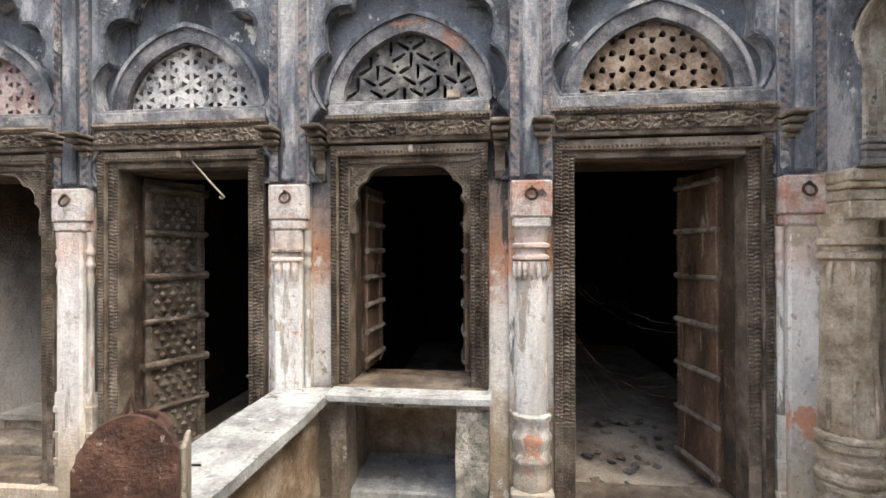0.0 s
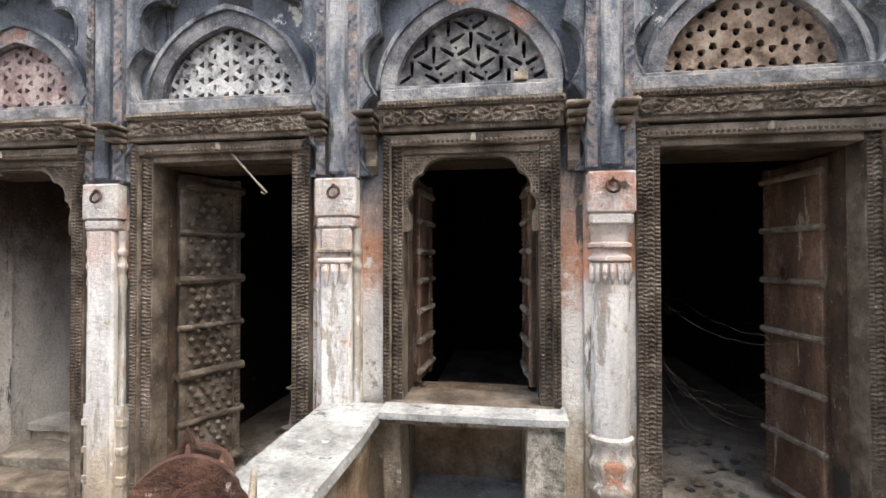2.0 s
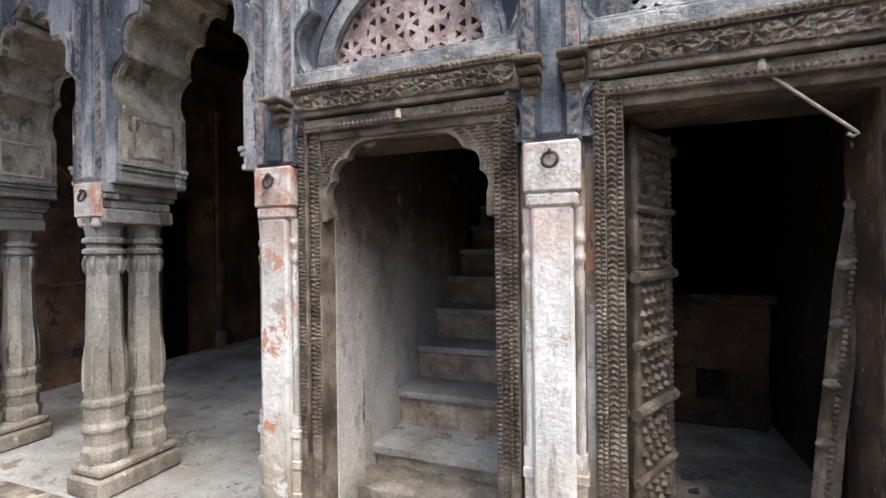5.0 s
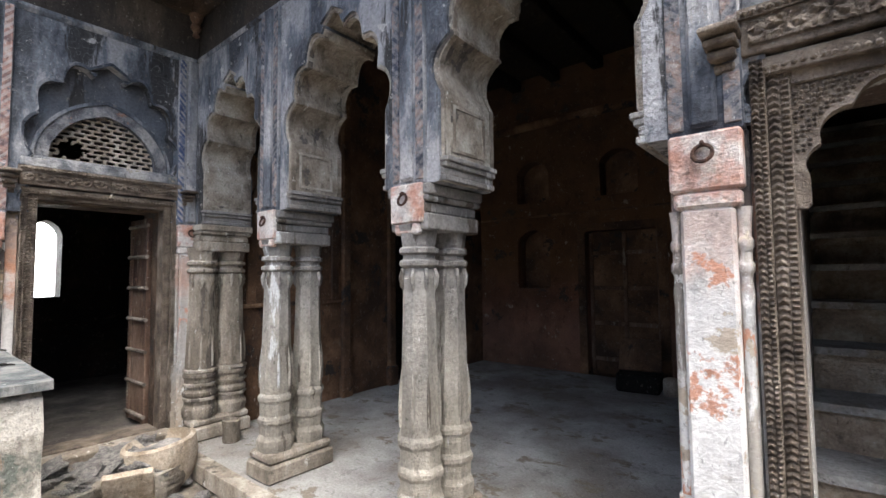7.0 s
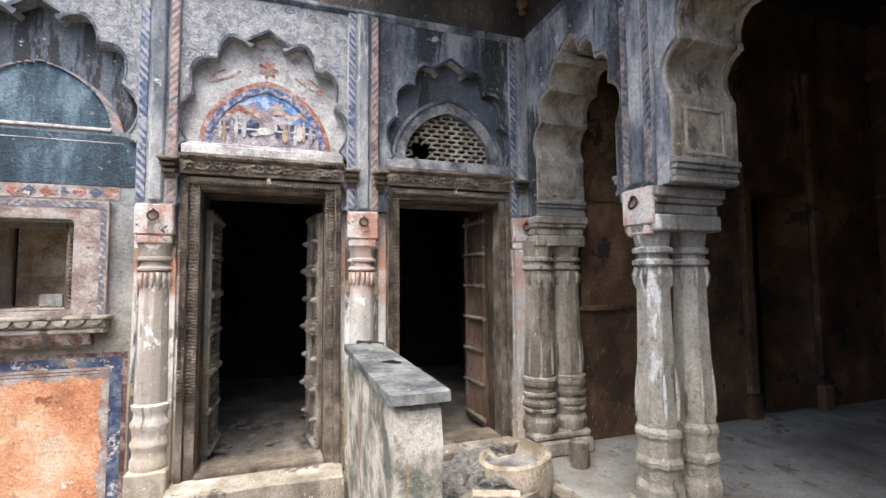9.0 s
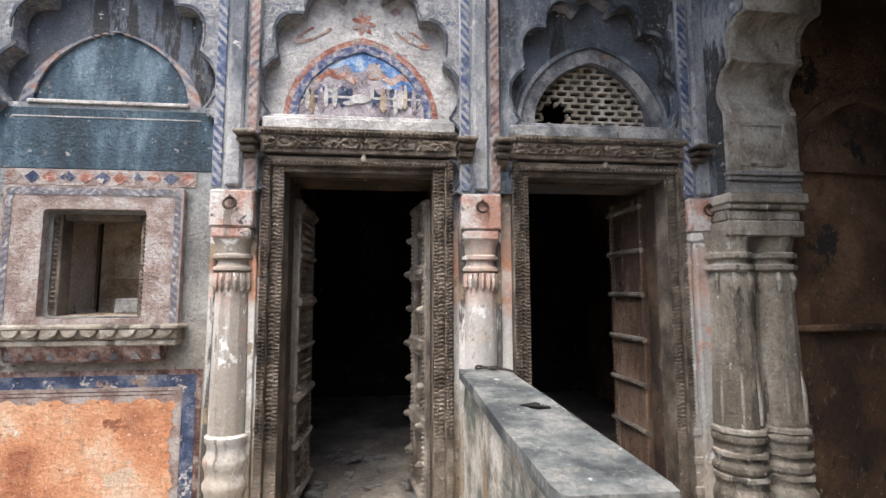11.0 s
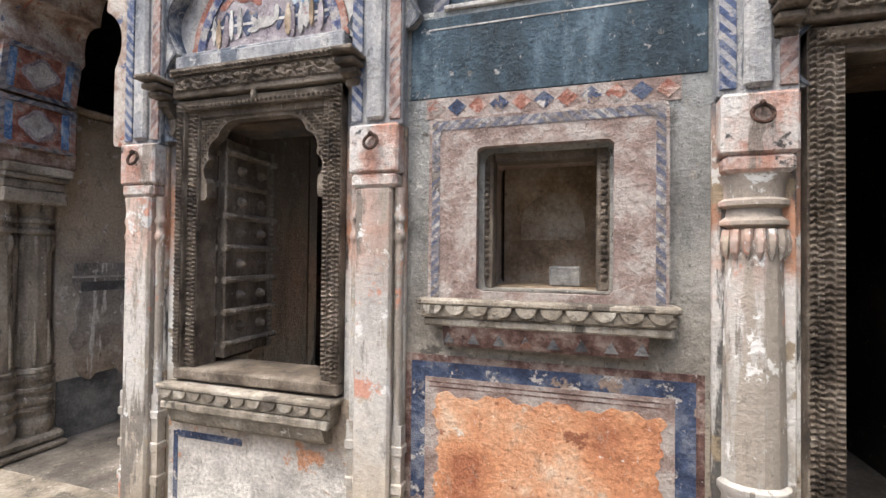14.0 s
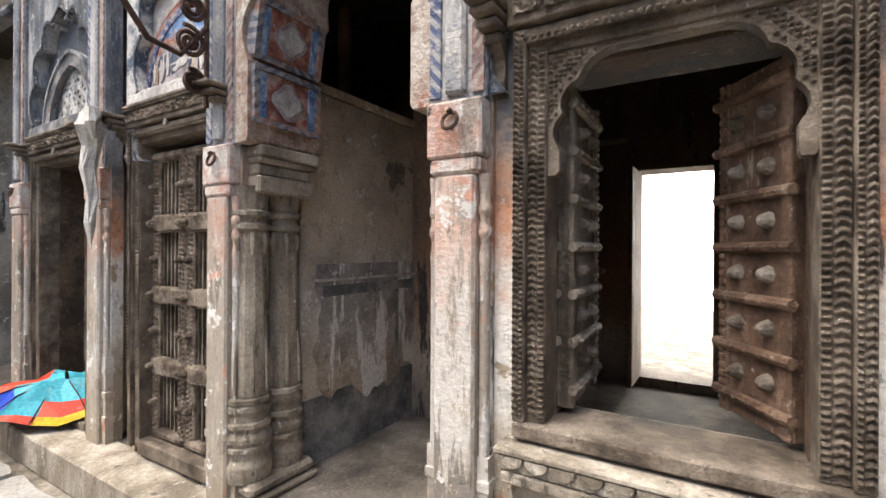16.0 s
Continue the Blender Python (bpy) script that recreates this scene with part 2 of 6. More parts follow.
M_SKY = surface("blue_fresco", [(0.3, (0.05, 0.12, 0.3)), (0.5, (0.13, 0.26, 0.5)), (0.7, (0.45, 0.52, 0.6))], 12)
M_RED = surface("red_fresco", [(0.3, (0.2, 0.07, 0.05)), (0.5, (0.34, 0.15, 0.11)), (0.68, (0.48, 0.36, 0.31))], 12, stains=(((0.3, 0.27, 0.25), 9, 0.6, False),))
M_MAUVE = surface("pink_leaf_fresco", [(0.34, (0.22, 0.155, 0.135)), (0.5, (0.32, 0.245, 0.215)), (0.62, (0.4, 0.35, 0.32))], 9, stains=(((0.17, 0.155, 0.16), 14, 0.68, False), ((0.34, 0.19, 0.14), 5, 0.7, False)), speck=0.3)
M_WHITEWASH = surface("white_and_orange_wash", BLOTCH, 4, zones=[(0, (0.6, 0.58, 0.54)), (0.5, (0.64, 0.6, 0.55)), (0.62, (0.5, 0.42, 0.34)), (0.8, (0.42, 0.33, 0.25))], stains=(((0.5, 0.24, 0.13), 4, 0.63, False),), wob=0.05)
M_TAN = surface("tan_plaster", [(0.3, (0.2, 0.14, 0.09)), (0.5, (0.34, 0.25, 0.17)), (0.7, (0.48, 0.4, 0.31))], 4)
M_RUST = surface("rusty_sheet_metal", [(0.3, (0.045, 0.022, 0.016)), (0.52, (0.1, 0.05, 0.036)), (0.72, (0.19, 0.11, 0.08))], 7, stains=(((0.25, 0.19, 0.15), 9, 0.68, True),), rough=0.6, metal=0.2)


def stripes(m, colour, period, lean, amount=0.85):
    """Slanting painted leaves along a border, flaked away in places."""
    nt = m.node_tree
    base = nt.nodes["Principled BSDF"].inputs["Base Color"]
    src = base.links[0].from_socket
    tc = nt.nodes.new("ShaderNodeTexCoord")
    sep = nt.nodes.new("ShaderNodeSeparateXYZ")
    nt.links.new(tc.outputs["Object"], sep.inputs[0])
    run = calc(nt, "ADD", sep.outputs[2], calc(nt, "MULTIPLY", calc(nt, "ABSOLUTE", sep.outputs[0]), lean))
    r = ramp(nt, [(0.44, grey(0)), (0.58, grey(amount))])
    nt.links.new(calc(nt, "ADD", calc(nt, "MULTIPLY", calc(nt, "SINE", calc(nt, "MULTIPLY", run, 2 * math.pi / period)), 0.5), 0.5), r.inputs[0])
    k = ramp(nt, [(0.42, grey(0.1)), (0.5, grey(1))])
    nt.links.new(noisy(nt, tc.outputs["Object"], 12, 8, 0.7), k.inputs[0])
    nt.links.new(mixed(nt, calc(nt, "MULTIPLY", r.outputs[0], k.outputs[0]), src, colour), base)
    return m


def scrolls(m, colour, scale, turns, amount=0.8, width=0.12):
    """Curling painted tendrils that follow the level lines of a smooth noise."""
    nt = m.node_tree
    base = nt.nodes["Principled BSDF"].inputs["Base Color"]
    src = base.links[0].from_socket
    tc = nt.nodes.new("ShaderNodeTexCoord")
    f = noisy(nt, tc.outputs["Object"], scale, 1.5, 0.45)
    r = ramp(nt, [(0.5 - width, grey(0)), (0.5, grey(amount)), (0.5 + width, grey(0))])
    nt.links.new(calc(nt, "ADD", calc(nt, "MULTIPLY", calc(nt, "SINE", calc(nt, "MULTIPLY", f, turns)), 0.5), 0.5), r.inputs[0])
    k = ramp(nt, [(0.4, grey(0.15)), (0.5, grey(1))])
    nt.links.new(noisy(nt, tc.outputs["Object"], 7, 8, 0.7), k.inputs[0])
    nt.links.new(mixed(nt, calc(nt, "MULTIPLY", r.outputs[0], k.outputs[0]), src, colour), base)
    return m


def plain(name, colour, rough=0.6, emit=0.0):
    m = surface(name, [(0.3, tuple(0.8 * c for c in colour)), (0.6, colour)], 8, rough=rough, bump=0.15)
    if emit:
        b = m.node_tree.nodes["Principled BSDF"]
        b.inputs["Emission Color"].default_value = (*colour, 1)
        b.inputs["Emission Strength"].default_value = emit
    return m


# Emissive stand-in for daylight; its strength also lights the western rooms.
M_GLARE = plain("daylight_glow_sheet", (1.0, 0.98, 0.95), 1.0, 2.3)
M_CLOTH = [plain("nylon_" + n, c, 0.45) for n, c in (("red", (0.62, 0.06, 0.03)), ("yellow", (0.75, 0.5, 0.04)), ("blue", (0.03, 0.08, 0.5)), ("teal", (0.05, 0.36, 0.45)), ("white", (0.7, 0.7, 0.72)), ("orange", (0.7, 0.22, 0.03)))]
M_RAG = plain("grey_rag", (0.5, 0.48, 0.45), 0.9)
M_FRESCO = surface("painted_arch_plaster", [(0.3, (0.2, 0.13, 0.1)), (0.5, (0.36, 0.27, 0.22)), (0.66, (0.5, 0.45, 0.4))], 8, stains=(((0.07, 0.1, 0.2), 9, 0.63, False), ((0.3, 0.1, 0.06), 7, 0.65, False)))
M_GREYWALL = surface("grey_lime_wall", BLOTCH, 4, zones=[(0, (0.35, 0.28, 0.2)), (0.9, (0.27, 0.24, 0.2)), (1.4, (0.29, 0.28, 0.26)), (2.2, (0.27, 0.28, 0.28))], stains=(((0.09, 0.08, 0.07), 7, 0.66, False), ((0.5, 0.48, 0.45), 8, 0.7, False)))
M_PALESPAN = surface("pale_floral_fresco", [(0.34, (0.2, 0.2, 0.21)), (0.5, (0.28, 0.28, 0.29)), (0.64, (0.36, 0.355, 0.35))], 20, stains=(((0.12, 0.14, 0.2), 12, 0.62, False), ((0.3, 0.2, 0.17), 18, 0.66, False)))
M_BORDER2 = surface("red_blue_leaf_border", [(0.36, (0.08, 0.09, 0.13)), (0.5, (0.2, 0.2, 0.225)), (0.64, (0.32, 0.18, 0.145))], 9)
M_BORDER3 = surface("blue_leaf_border", [(0.36, (0.18, 0.17, 0.18)), (0.5, (0.28, 0.25, 0.245)), (0.62, (0.42, 0.4, 0.38))], 22, stains=(((0.2, 0.17, 0.15), 6, 0.52, False),))
M_SPANBLUE = surface("blue_white_fresco", [(0.36, (0.06, 0.085, 0.13)), (0.5, (0.26, 0.27, 0.29)), (0.62, (0.5, 0.49, 0.47))], 7, stains=((SOOT, 3, 0.64, True),))
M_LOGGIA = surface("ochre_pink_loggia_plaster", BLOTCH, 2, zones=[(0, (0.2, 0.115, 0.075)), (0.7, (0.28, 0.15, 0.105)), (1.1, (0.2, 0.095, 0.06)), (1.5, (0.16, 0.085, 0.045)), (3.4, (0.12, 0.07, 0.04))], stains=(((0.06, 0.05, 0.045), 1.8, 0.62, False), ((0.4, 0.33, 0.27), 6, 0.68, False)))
M_PEEL = surface("peeling_green_grey_limewash", [(0.34, (0.13, 0.14, 0.12)), (0.5, (0.36, 0.33, 0.28)), (0.62, (0.55, 0.52, 0.46))], 5, stains=(((0.3, 0.2, 0.12), 3, 0.62, True),))
M_SLAB2 = surface("dark_slate_slab", [(0.34, (0.05, 0.055, 0.06)), (0.5, (0.11, 0.12, 0.12)), (0.68, (0.22, 0.22, 0.21))], 5, stains=(((0.5, 0.5, 0.48), 5, 0.7, False),))
M_STEP = surface("tan_step_plaster", [(0.3, (0.2, 0.15, 0.11)), (0.5, (0.34, 0.27, 0.2)), (0.7, (0.46, 0.4, 0.32))], 5)
M_ROCK = surface("grey_rubble_stone", [(0.3, (0.13, 0.125, 0.12)), (0.5, (0.24, 0.23, 0.22)), (0.7, (0.36, 0.34, 0.31))], 8)
M_TAN2 = surface("pale_tan_stone", [(0.3, (0.25, 0.2, 0.14)), (0.5, (0.42, 0.35, 0.27)), (0.7, (0.54, 0.47, 0.38))], 6)
M_TORN = surface("scuffed_brown_plaster", BLOTCH, 6, zones=[(0, (0.46, 0.38, 0.3)), (0.6, (0.42, 0.35, 0.28)), (0.85, (0.36, 0.33, 0.295)), (1.2, (0.28, 0.27, 0.26))], stains=(((0.7, 0.69, 0.67), 4, 0.51, True), ((0.6, 0.58, 0.55), 14, 0.64, False)))
M_SLATE2 = surface("grey_cement_dado", [(0.3, (0.09, 0.095, 0.1)), (0.5, (0.18, 0.185, 0.185)), (0.7, (0.3, 0.3, 0.29))], 4)
M_LEAFGREY = surface("grey_dusty_door_wood", [(0.3, (0.09, 0.072, 0.056)), (0.5, (0.19, 0.16, 0.13)), (0.7, (0.3, 0.265, 0.225))], 6, rough=0.75, speck=0.6, streak=1)
M_COL = surface("grey_worn_column_stone", BLOTCH, 5, zones=[(0, (0.36, 0.32, 0.26)), (0.7, (0.36, 0.33, 0.28)), (1.2, (0.33, 0.31, 0.28)), (1.6, (0.25, 0.24, 0.23))], stains=(((0.55, 0.56, 0.56), 4, 0.64, True), ((0.09, 0.075, 0.06), 3, 0.6, True)), streak=1)
M_LEAFBLUE = surface("blue_leaf_band", [(0.3, (0.05, 0.065, 0.16)), (0.5, (0.15, 0.17, 0.27)), (0.66, (0.42, 0.39, 0.38))], 26, stains=(((0.45, 0.42, 0.4), 9, 0.62, False),))
# Zones turn from pale grey to dark brown above 1.3 m.
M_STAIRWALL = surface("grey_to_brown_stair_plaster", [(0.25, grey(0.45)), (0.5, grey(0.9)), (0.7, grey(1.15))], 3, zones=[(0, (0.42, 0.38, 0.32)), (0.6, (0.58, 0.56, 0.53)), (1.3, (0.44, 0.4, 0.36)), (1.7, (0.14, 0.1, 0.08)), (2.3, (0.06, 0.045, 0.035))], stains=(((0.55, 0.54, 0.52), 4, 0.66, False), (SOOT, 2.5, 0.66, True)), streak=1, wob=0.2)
M_RIM = surface("dark_indigo_rim", [(0.3, (0.03, 0.035, 0.045)), (0.5, (0.07, 0.08, 0.1)), (0.7, (0.22, 0.22, 0.23))], 8)
M_GRILLE = surface("dusty_carved_door_wood", [(0.3, (0.05, 0.036, 0.026)), (0.5, (0.13, 0.1, 0.076)), (0.68, (0.25, 0.21, 0.17))], 9, stains=(((0.34, 0.3, 0.25), 10, 0.66, False),), rough=0.75, grain=110)
M_RECESS = surface("brown_stained_recess_plaster", BLOTCH, 2.2, zones=[(0, (0.28, 0.28, 0.27)), (0.6, (0.5, 0.45, 0.38)), (1.1, (0.5, 0.46, 0.4)), (1.5, (0.47, 0.41, 0.33)), (2.2, (0.38, 0.31, 0.225))], stains=(((0.6, 0.59, 0.57), 9, 0.64, False), ((0.12, 0.1, 0.08), 2.2, 0.66, False)))
# A darker floor colour than the northern rooms have.
M_DARKFLOOR = surface("dark_room_floor", [(0.3, (0.08, 0.07, 0.06)), (0.55, (0.16, 0.14, 0.12)), (0.75, (0.26, 0.23, 0.2))], 3)
M_SOFFIT = surface("tan_grey_soffit_plaster", [(0.3, (0.15, 0.125, 0.1)), (0.5, (0.3, 0.265, 0.22)), (0.68, (0.42, 0.39, 0.34))], 4, stains=(((0.08, 0.075, 0.07), 3, 0.63, False), ((0.5, 0.48, 0.44), 9, 0.68, False)))
M_PILWEST = surface("greyed_whitewash", [(0.2, grey(0.45)), (0.45, grey(0.8)), (0.75, grey(1.1))], 4.0, zones=[(0, (0.33, 0.27, 0.2)), (0.45, (0.45, 0.39, 0.32)), (0.75, (0.47, 0.45, 0.42)), (1.2, (0.46, 0.43, 0.4)), (1.42, (0.46, 0.31, 0.25)), (1.62, (0.46, 0.38, 0.34))],
                    stains=(((0.3, 0.26, 0.22), 3.5, 0.55, True), ((0.17, 0.15, 0.13), 4, 0.625, True), ((0.4, 0.34, 0.27), 5, 0.62, False), ((0.64, 0.63, 0.61), 7.0, 0.62, False), ((0.48, 0.24, 0.17), 3.4, 0.655, False)), streak=1, wob=0.18, speck=0.5, fine_mix=0.2, bump=0.6)

stripes(M_BORDER, (0.3, 0.29, 0.285), 0.045, -0.9, 0.4)
stripes(M_BORDER2, (0.38, 0.36, 0.34), 0.05, 0.8, 0.5)
stripes(M_BORDER3, (0.07, 0.09, 0.17), 0.036, 0.9, 0.6)
M_BORDERWEST = stripes(surface("indigo_leaf_border", [(0.3, (0.05, 0.075, 0.16)), (0.5, (0.1, 0.13, 0.22)), (0.7, (0.3, 0.3, 0.32))], 12, stains=(((0.4, 0.37, 0.35), 8, 0.64, False),)), (0.42, 0.405, 0.39), 0.05, -1.1, 0.75)
M_BORDERRED = stripes(surface("red_leaf_border", [(0.3, (0.16, 0.11, 0.11)), (0.5, (0.32, 0.2, 0.17)), (0.7, (0.4, 0.33, 0.3))], 12, stains=(((0.13, 0.14, 0.17), 8, 0.64, False),)), (0.42, 0.39, 0.37), 0.05, -1.1, 0.6)
M_UPPERWEST = surface("grey_blue_pilaster_wash", [(0.3, (0.1, 0.11, 0.13)), (0.5, (0.26, 0.265, 0.28)), (0.68, (0.44, 0.43, 0.42))], 4, stains=(((0.1, 0.12, 0.15), 3, 0.6, True), ((0.5, 0.48, 0.46), 7, 0.66, False)), streak=1)
M_LEDGE = surface("blue_grey_ledge_wash", [(0.3, (0.1, 0.105, 0.115)), (0.5, (0.21, 0.215, 0.225)), (0.7, (0.38, 0.37, 0.36))], 6, stains=(((0.32, 0.28, 0.22), 7, 0.62, False),))
scrolls(M_PALESPAN, (0.07, 0.1, 0.2), 11, 30, 0.75)
scrolls(M_PALESPAN, (0.52, 0.5, 0.47), 9, 26, 0.8)
scrolls(M_SPANBLUE, (0.5, 0.48, 0.46), 10, 28, 0.8)
scrolls(M_LILAC, (0.5, 0.46, 0.43), 26, 24, 0.6, 0.2)
scrolls(M_SKY, (0.5, 0.5, 0.5), 22, 22, 0.5, 0.2)
scrolls(M_BAND, (0.34, 0.33, 0.32), 22, 24, 0.5, 0.16)
scrolls(M_MAUVE, (0.36, 0.31, 0.29), 24, 26, 0.6, 0.2)
scrolls(M_SPAN, (0.26, 0.27, 0.28), 9, 26, 0.35)


# ---- mesh tools ----
class Shape:
    """Vertices and faces that grow piece by piece: u to the right along a wall, d into it, w up."""

    def __init__(self):
        self.v, self.f = [], []

    def add(self, verts, faces):
        o = len(self.v)
        self.v += [tuple(p) for p in verts]
        self.f += [tuple(o + i for i in q) for q in faces]
        return self

    def box(self, u0, u1, d0, d1, w0, w1, c=0.0):
        lo, hi = (u0, d0, w0), (u1, d1, w1)
        if c <= 0:
            vs = [(x, y, z) for x in (u0, u1) for y in (d0, d1) for z in (w0, w1)]
            return self.add(vs, [(0, 1, 3, 2), (4, 6, 7, 5), (0, 4, 5, 1), (2, 3, 7, 6), (0, 2, 6, 4), (1, 5, 7, 3)])
        c = min(c, (u1 - u0) / 3, (d1 - d0) / 3, (w1 - w0) / 3)
        vs, ix = [], {}
        for s in [(a, b, e) for a in (0, 1) for b in (0, 1) for e in (0, 1)]:
            for ax in range(3):
                p = [(hi[k] if s[k] else lo[k]) for k in range(3)]
                for k in range(3):
                    if k != ax:
                        p[k] += -c if s[k] else c
                ix[s, ax] = len(vs)
                vs.append(p)
        fs = []
        for ax in range(3):
            b, e = [k for k in range(3) if k != ax]
            for side in (0, 1):
                loop = []
                for sb, se in ((0, 0), (1, 0), (1, 1), (0, 1)):
                    s = [0, 0, 0]
                    s[ax], s[b], s[e] = side, sb, se
                    loop.append(ix[tuple(s), ax])
                fs.append(tuple(loop))
            for sb in (0, 1):
                for se in (0, 1):
                    s0, s1 = [0, 0, 0], [0, 0, 0]
                    s0[ax], s1[ax] = 0, 1
                    s0[b] = s1[b] = sb
                    s0[e] = s1[e] = se
                    s0, s1 = tuple(s0), tuple(s1)
                    fs.append((ix[s0, b], ix[s1, b], ix[s1, e], ix[s0, e]))
        for s in [(a, b, e) for a in (0, 1) for b in (0, 1) for e in (0, 1)]:
            fs.append((ix[s, 0], ix[s, 1], ix[s, 2]))
        return self.add(vs, fs)

    def lathe(self, cu, cd, rows, n=16, su=1.0, sd=1.0, flute=0.0):
        vs, fs = [], []
        for r, w in rows:
            for k in range(n):
                a = 2 * math.pi * (k + 0.5) / n
                rr = r * (1 - (flute if k % 2 else 0))
                vs.append((cu + su * rr * math.cos(a), cd + sd * rr * math.sin(a), w))
        for i in range(len(rows) - 1):
            for k in range(n):
                j = (k + 1) % n
                fs.append((i * n + k, i * n + j, i * n + n + j, i * n + n + k))
        fs.append(tuple(range(n - 1, -1, -1)))
        fs.append(tuple((len(rows) - 1) * n + k for k in range(n)))
        return self.add(vs, fs)

    def run(self, profile, u0, u1):
        """A moulding: the closed profile of (d, w) drawn from u0 to u1."""
        n = len(profile)
        vs = [(u, d, w) for u in (u0, u1) for d, w in profile]
        fs = [(k, (k + 1) % n, n + (k + 1) % n, n + k) for k in range(n)]
        return self.add(vs, fs + [tuple(range(n - 1, -1, -1)), tuple(range(n, 2 * n))])

    def tube(self, pts, r, n=8):
        vs, fs = [], []
        pts = [Vector(p) for p in pts]
        for i, p in enumerate(pts):
            t = (pts[min(i + 1, len(pts) - 1)] - pts[max(i - 1, 0)]).normalized()
            a = t.orthogonal().normalized() if i == 0 else (a - t * a.dot(t)).normalized()
            b = t.cross(a)
            rr = r[i] if isinstance(r, (list, tuple)) else r
            vs += [tuple(p + rr * (math.cos(2 * math.pi * k / n) * a + math.sin(2 * math.pi * k / n) * b)) for k in range(n)]
        for i in range(len(pts) - 1):
            for k in range(n):
                j = (k + 1) % n
                fs.append((i * n + k, i * n + j, i * n + n + j, i * n + n + k))
        fs += [tuple(range(n - 1, -1, -1)), tuple((len(pts) - 1) * n + k for k in range(n))]
        return self.add(vs, fs)

    def stud(self, u, d, w, r, h, n=6):
        """A small raised boss on a face at depth d."""
        vs = [(u + r * math.cos(2 * math.pi * k / n), d, w + r * math.sin(2 * math.pi * k / n)) for k in range(n)]
        vs += [(u + 0.6 * r * math.cos(2 * math.pi * k / n), d - 0.7 * h, w + 0.6 * r * math.sin(2 * math.pi * k / n)) for k in range(n)]
        vs.append((u, d - h, w))
        fs = [(k, (k + 1) % n, n + (k + 1) % n, n + k) for k in range(n)] + [(n + k, n + (k + 1) % n, 2 * n) for k in range(n)]
        return self.add(vs, fs)

    def field(self, fn, u0, u1, w0, w1, step, d0, d1):
        """The solid between depths d0 and d1 wherever fn(u, w) > 0, with smooth edges."""
        us = np.arange(u0 - step, u1 + step * 1.5, step)
        ws = np.arange(w0 - step, w1 + step * 1.5, step)
        U, W = np.meshgrid(us, ws, indexing="ij")
        F = np.minimum(fn(U, W), np.minimum(np.minimum(U - u0, u1 - U), np.minimum(W - w0, w1 - W)))
        F = np.where(np.abs(F) < 1e-6, 1e-6, F)
        front, vs, fs = {}, [], []

        def vert(key, u, w):
            if key not in front:
                front[key] = len(vs)
                vs.extend(((u, d0, w), (u, d1, w)))
            return front[key]

        for i in range(len(us) - 1):
            for j in range(len(ws) - 1):
                cs = ((i, j), (i + 1, j), (i + 1, j + 1), (i, j + 1))
                val = [F[c] for c in cs]
                if max(val) <= 0:
                    continue
                loop, cross = [], []
                for k in range(4):
                    a, b = cs[k], cs[(k + 1) % 4]
                    if val[k] > 0:
                        loop.append(vert(a, us[a[0]], ws[a[1]]))
                    if (val[k] > 0) != (val[(k + 1) % 4] > 0):
                        t = val[k] / (val[k] - val[(k + 1) % 4])
                        q = vert((min(a, b), max(a, b)), us[a[0]] + t * (us[b[0]] - us[a[0]]), ws[a[1]] + t * (ws[b[1]] - ws[a[1]]))
                        loop.append(q)
                        cross.append((q, val[k] > 0))
                if len(loop) > 2:
                    fs.append(tuple(loop))
                    fs.append(tuple(q + 1 for q in reversed(loop)))
                for k, (q, leaving) in enumerate(cross):
                    if leaving:
                        p = cross[(k + 1) % len(cross)][0]
                        fs.append((p, q, q + 1, p + 1))
        return self.add(vs, fs)

    def relief(self, u0, u1, w0, w1, d, fn, step):
        """A carved face: the depth d less fn(u, w)."""
        nu, nw = max(2, int((u1 - u0) / step)), max(2, int((w1 - w0) / step))
        U, W = np.meshgrid(np.linspace(u0, u1, nu + 1), np.linspace(w0, w1, nw + 1), indexing="ij")
        H = fn(U, W)
        vs = [(U[i, j], d - H[i, j], W[i, j]) for i in range(nu + 1) for j in range(nw + 1)]
        n = nw + 1
        return self.add(vs, [(i * n + j, (i + 1) * n + j, (i + 1) * n + j + 1, i * n + j + 1) for i in range(nu) for j in range(nw)])


def mesh_of(name, shape, material, smooth=False):
    me = bpy.data.meshes.new(name)
    me.from_pydata(shape.v, [], shape.f)
    me.materials.append(material)
    if smooth:
        me.shade_smooth()
        me.set_sharp_from_angle(angle=radians(40))
    me.update()
    return me


def part(name, shape, material, parent=None, label="", smooth=False):
    ob = new(name, mesh_of(name, shape, material, smooth))
    ob.parent = parent
    return tagged(ob, label) if label else ob


def thing(name, m, label, category, group="", kind=""):
    ob = new(name)
    ob.empty_display_size = 0.2
    ob.matrix_world = m
    return tagged(ob, label, category, group, kind)


NORTH = pose(0, 2.39, 0)
WEST = pose(-7.27, 0, 0, 0, 0, 90)


def at(wall, u, d=0.0, w=0.0):
    return wall @ Matrix.Translation((u, d, w))


# ---- outlines ----
def pointed(a, h, base):
    """Inside a low pointed arch of half-width a and rise h over base."""
    def fn(u, w):
        x = np.clip(np.abs(u) / a, 0, 1)
        top = h * (0.78 * np.sqrt(np.maximum(1 - x ** 2.3, 0)) + 0.22 * (1 - x))
        return np.minimum(np.minimum(base + top - w, w - base) * 0.7, a - np.abs(u))
    return fn


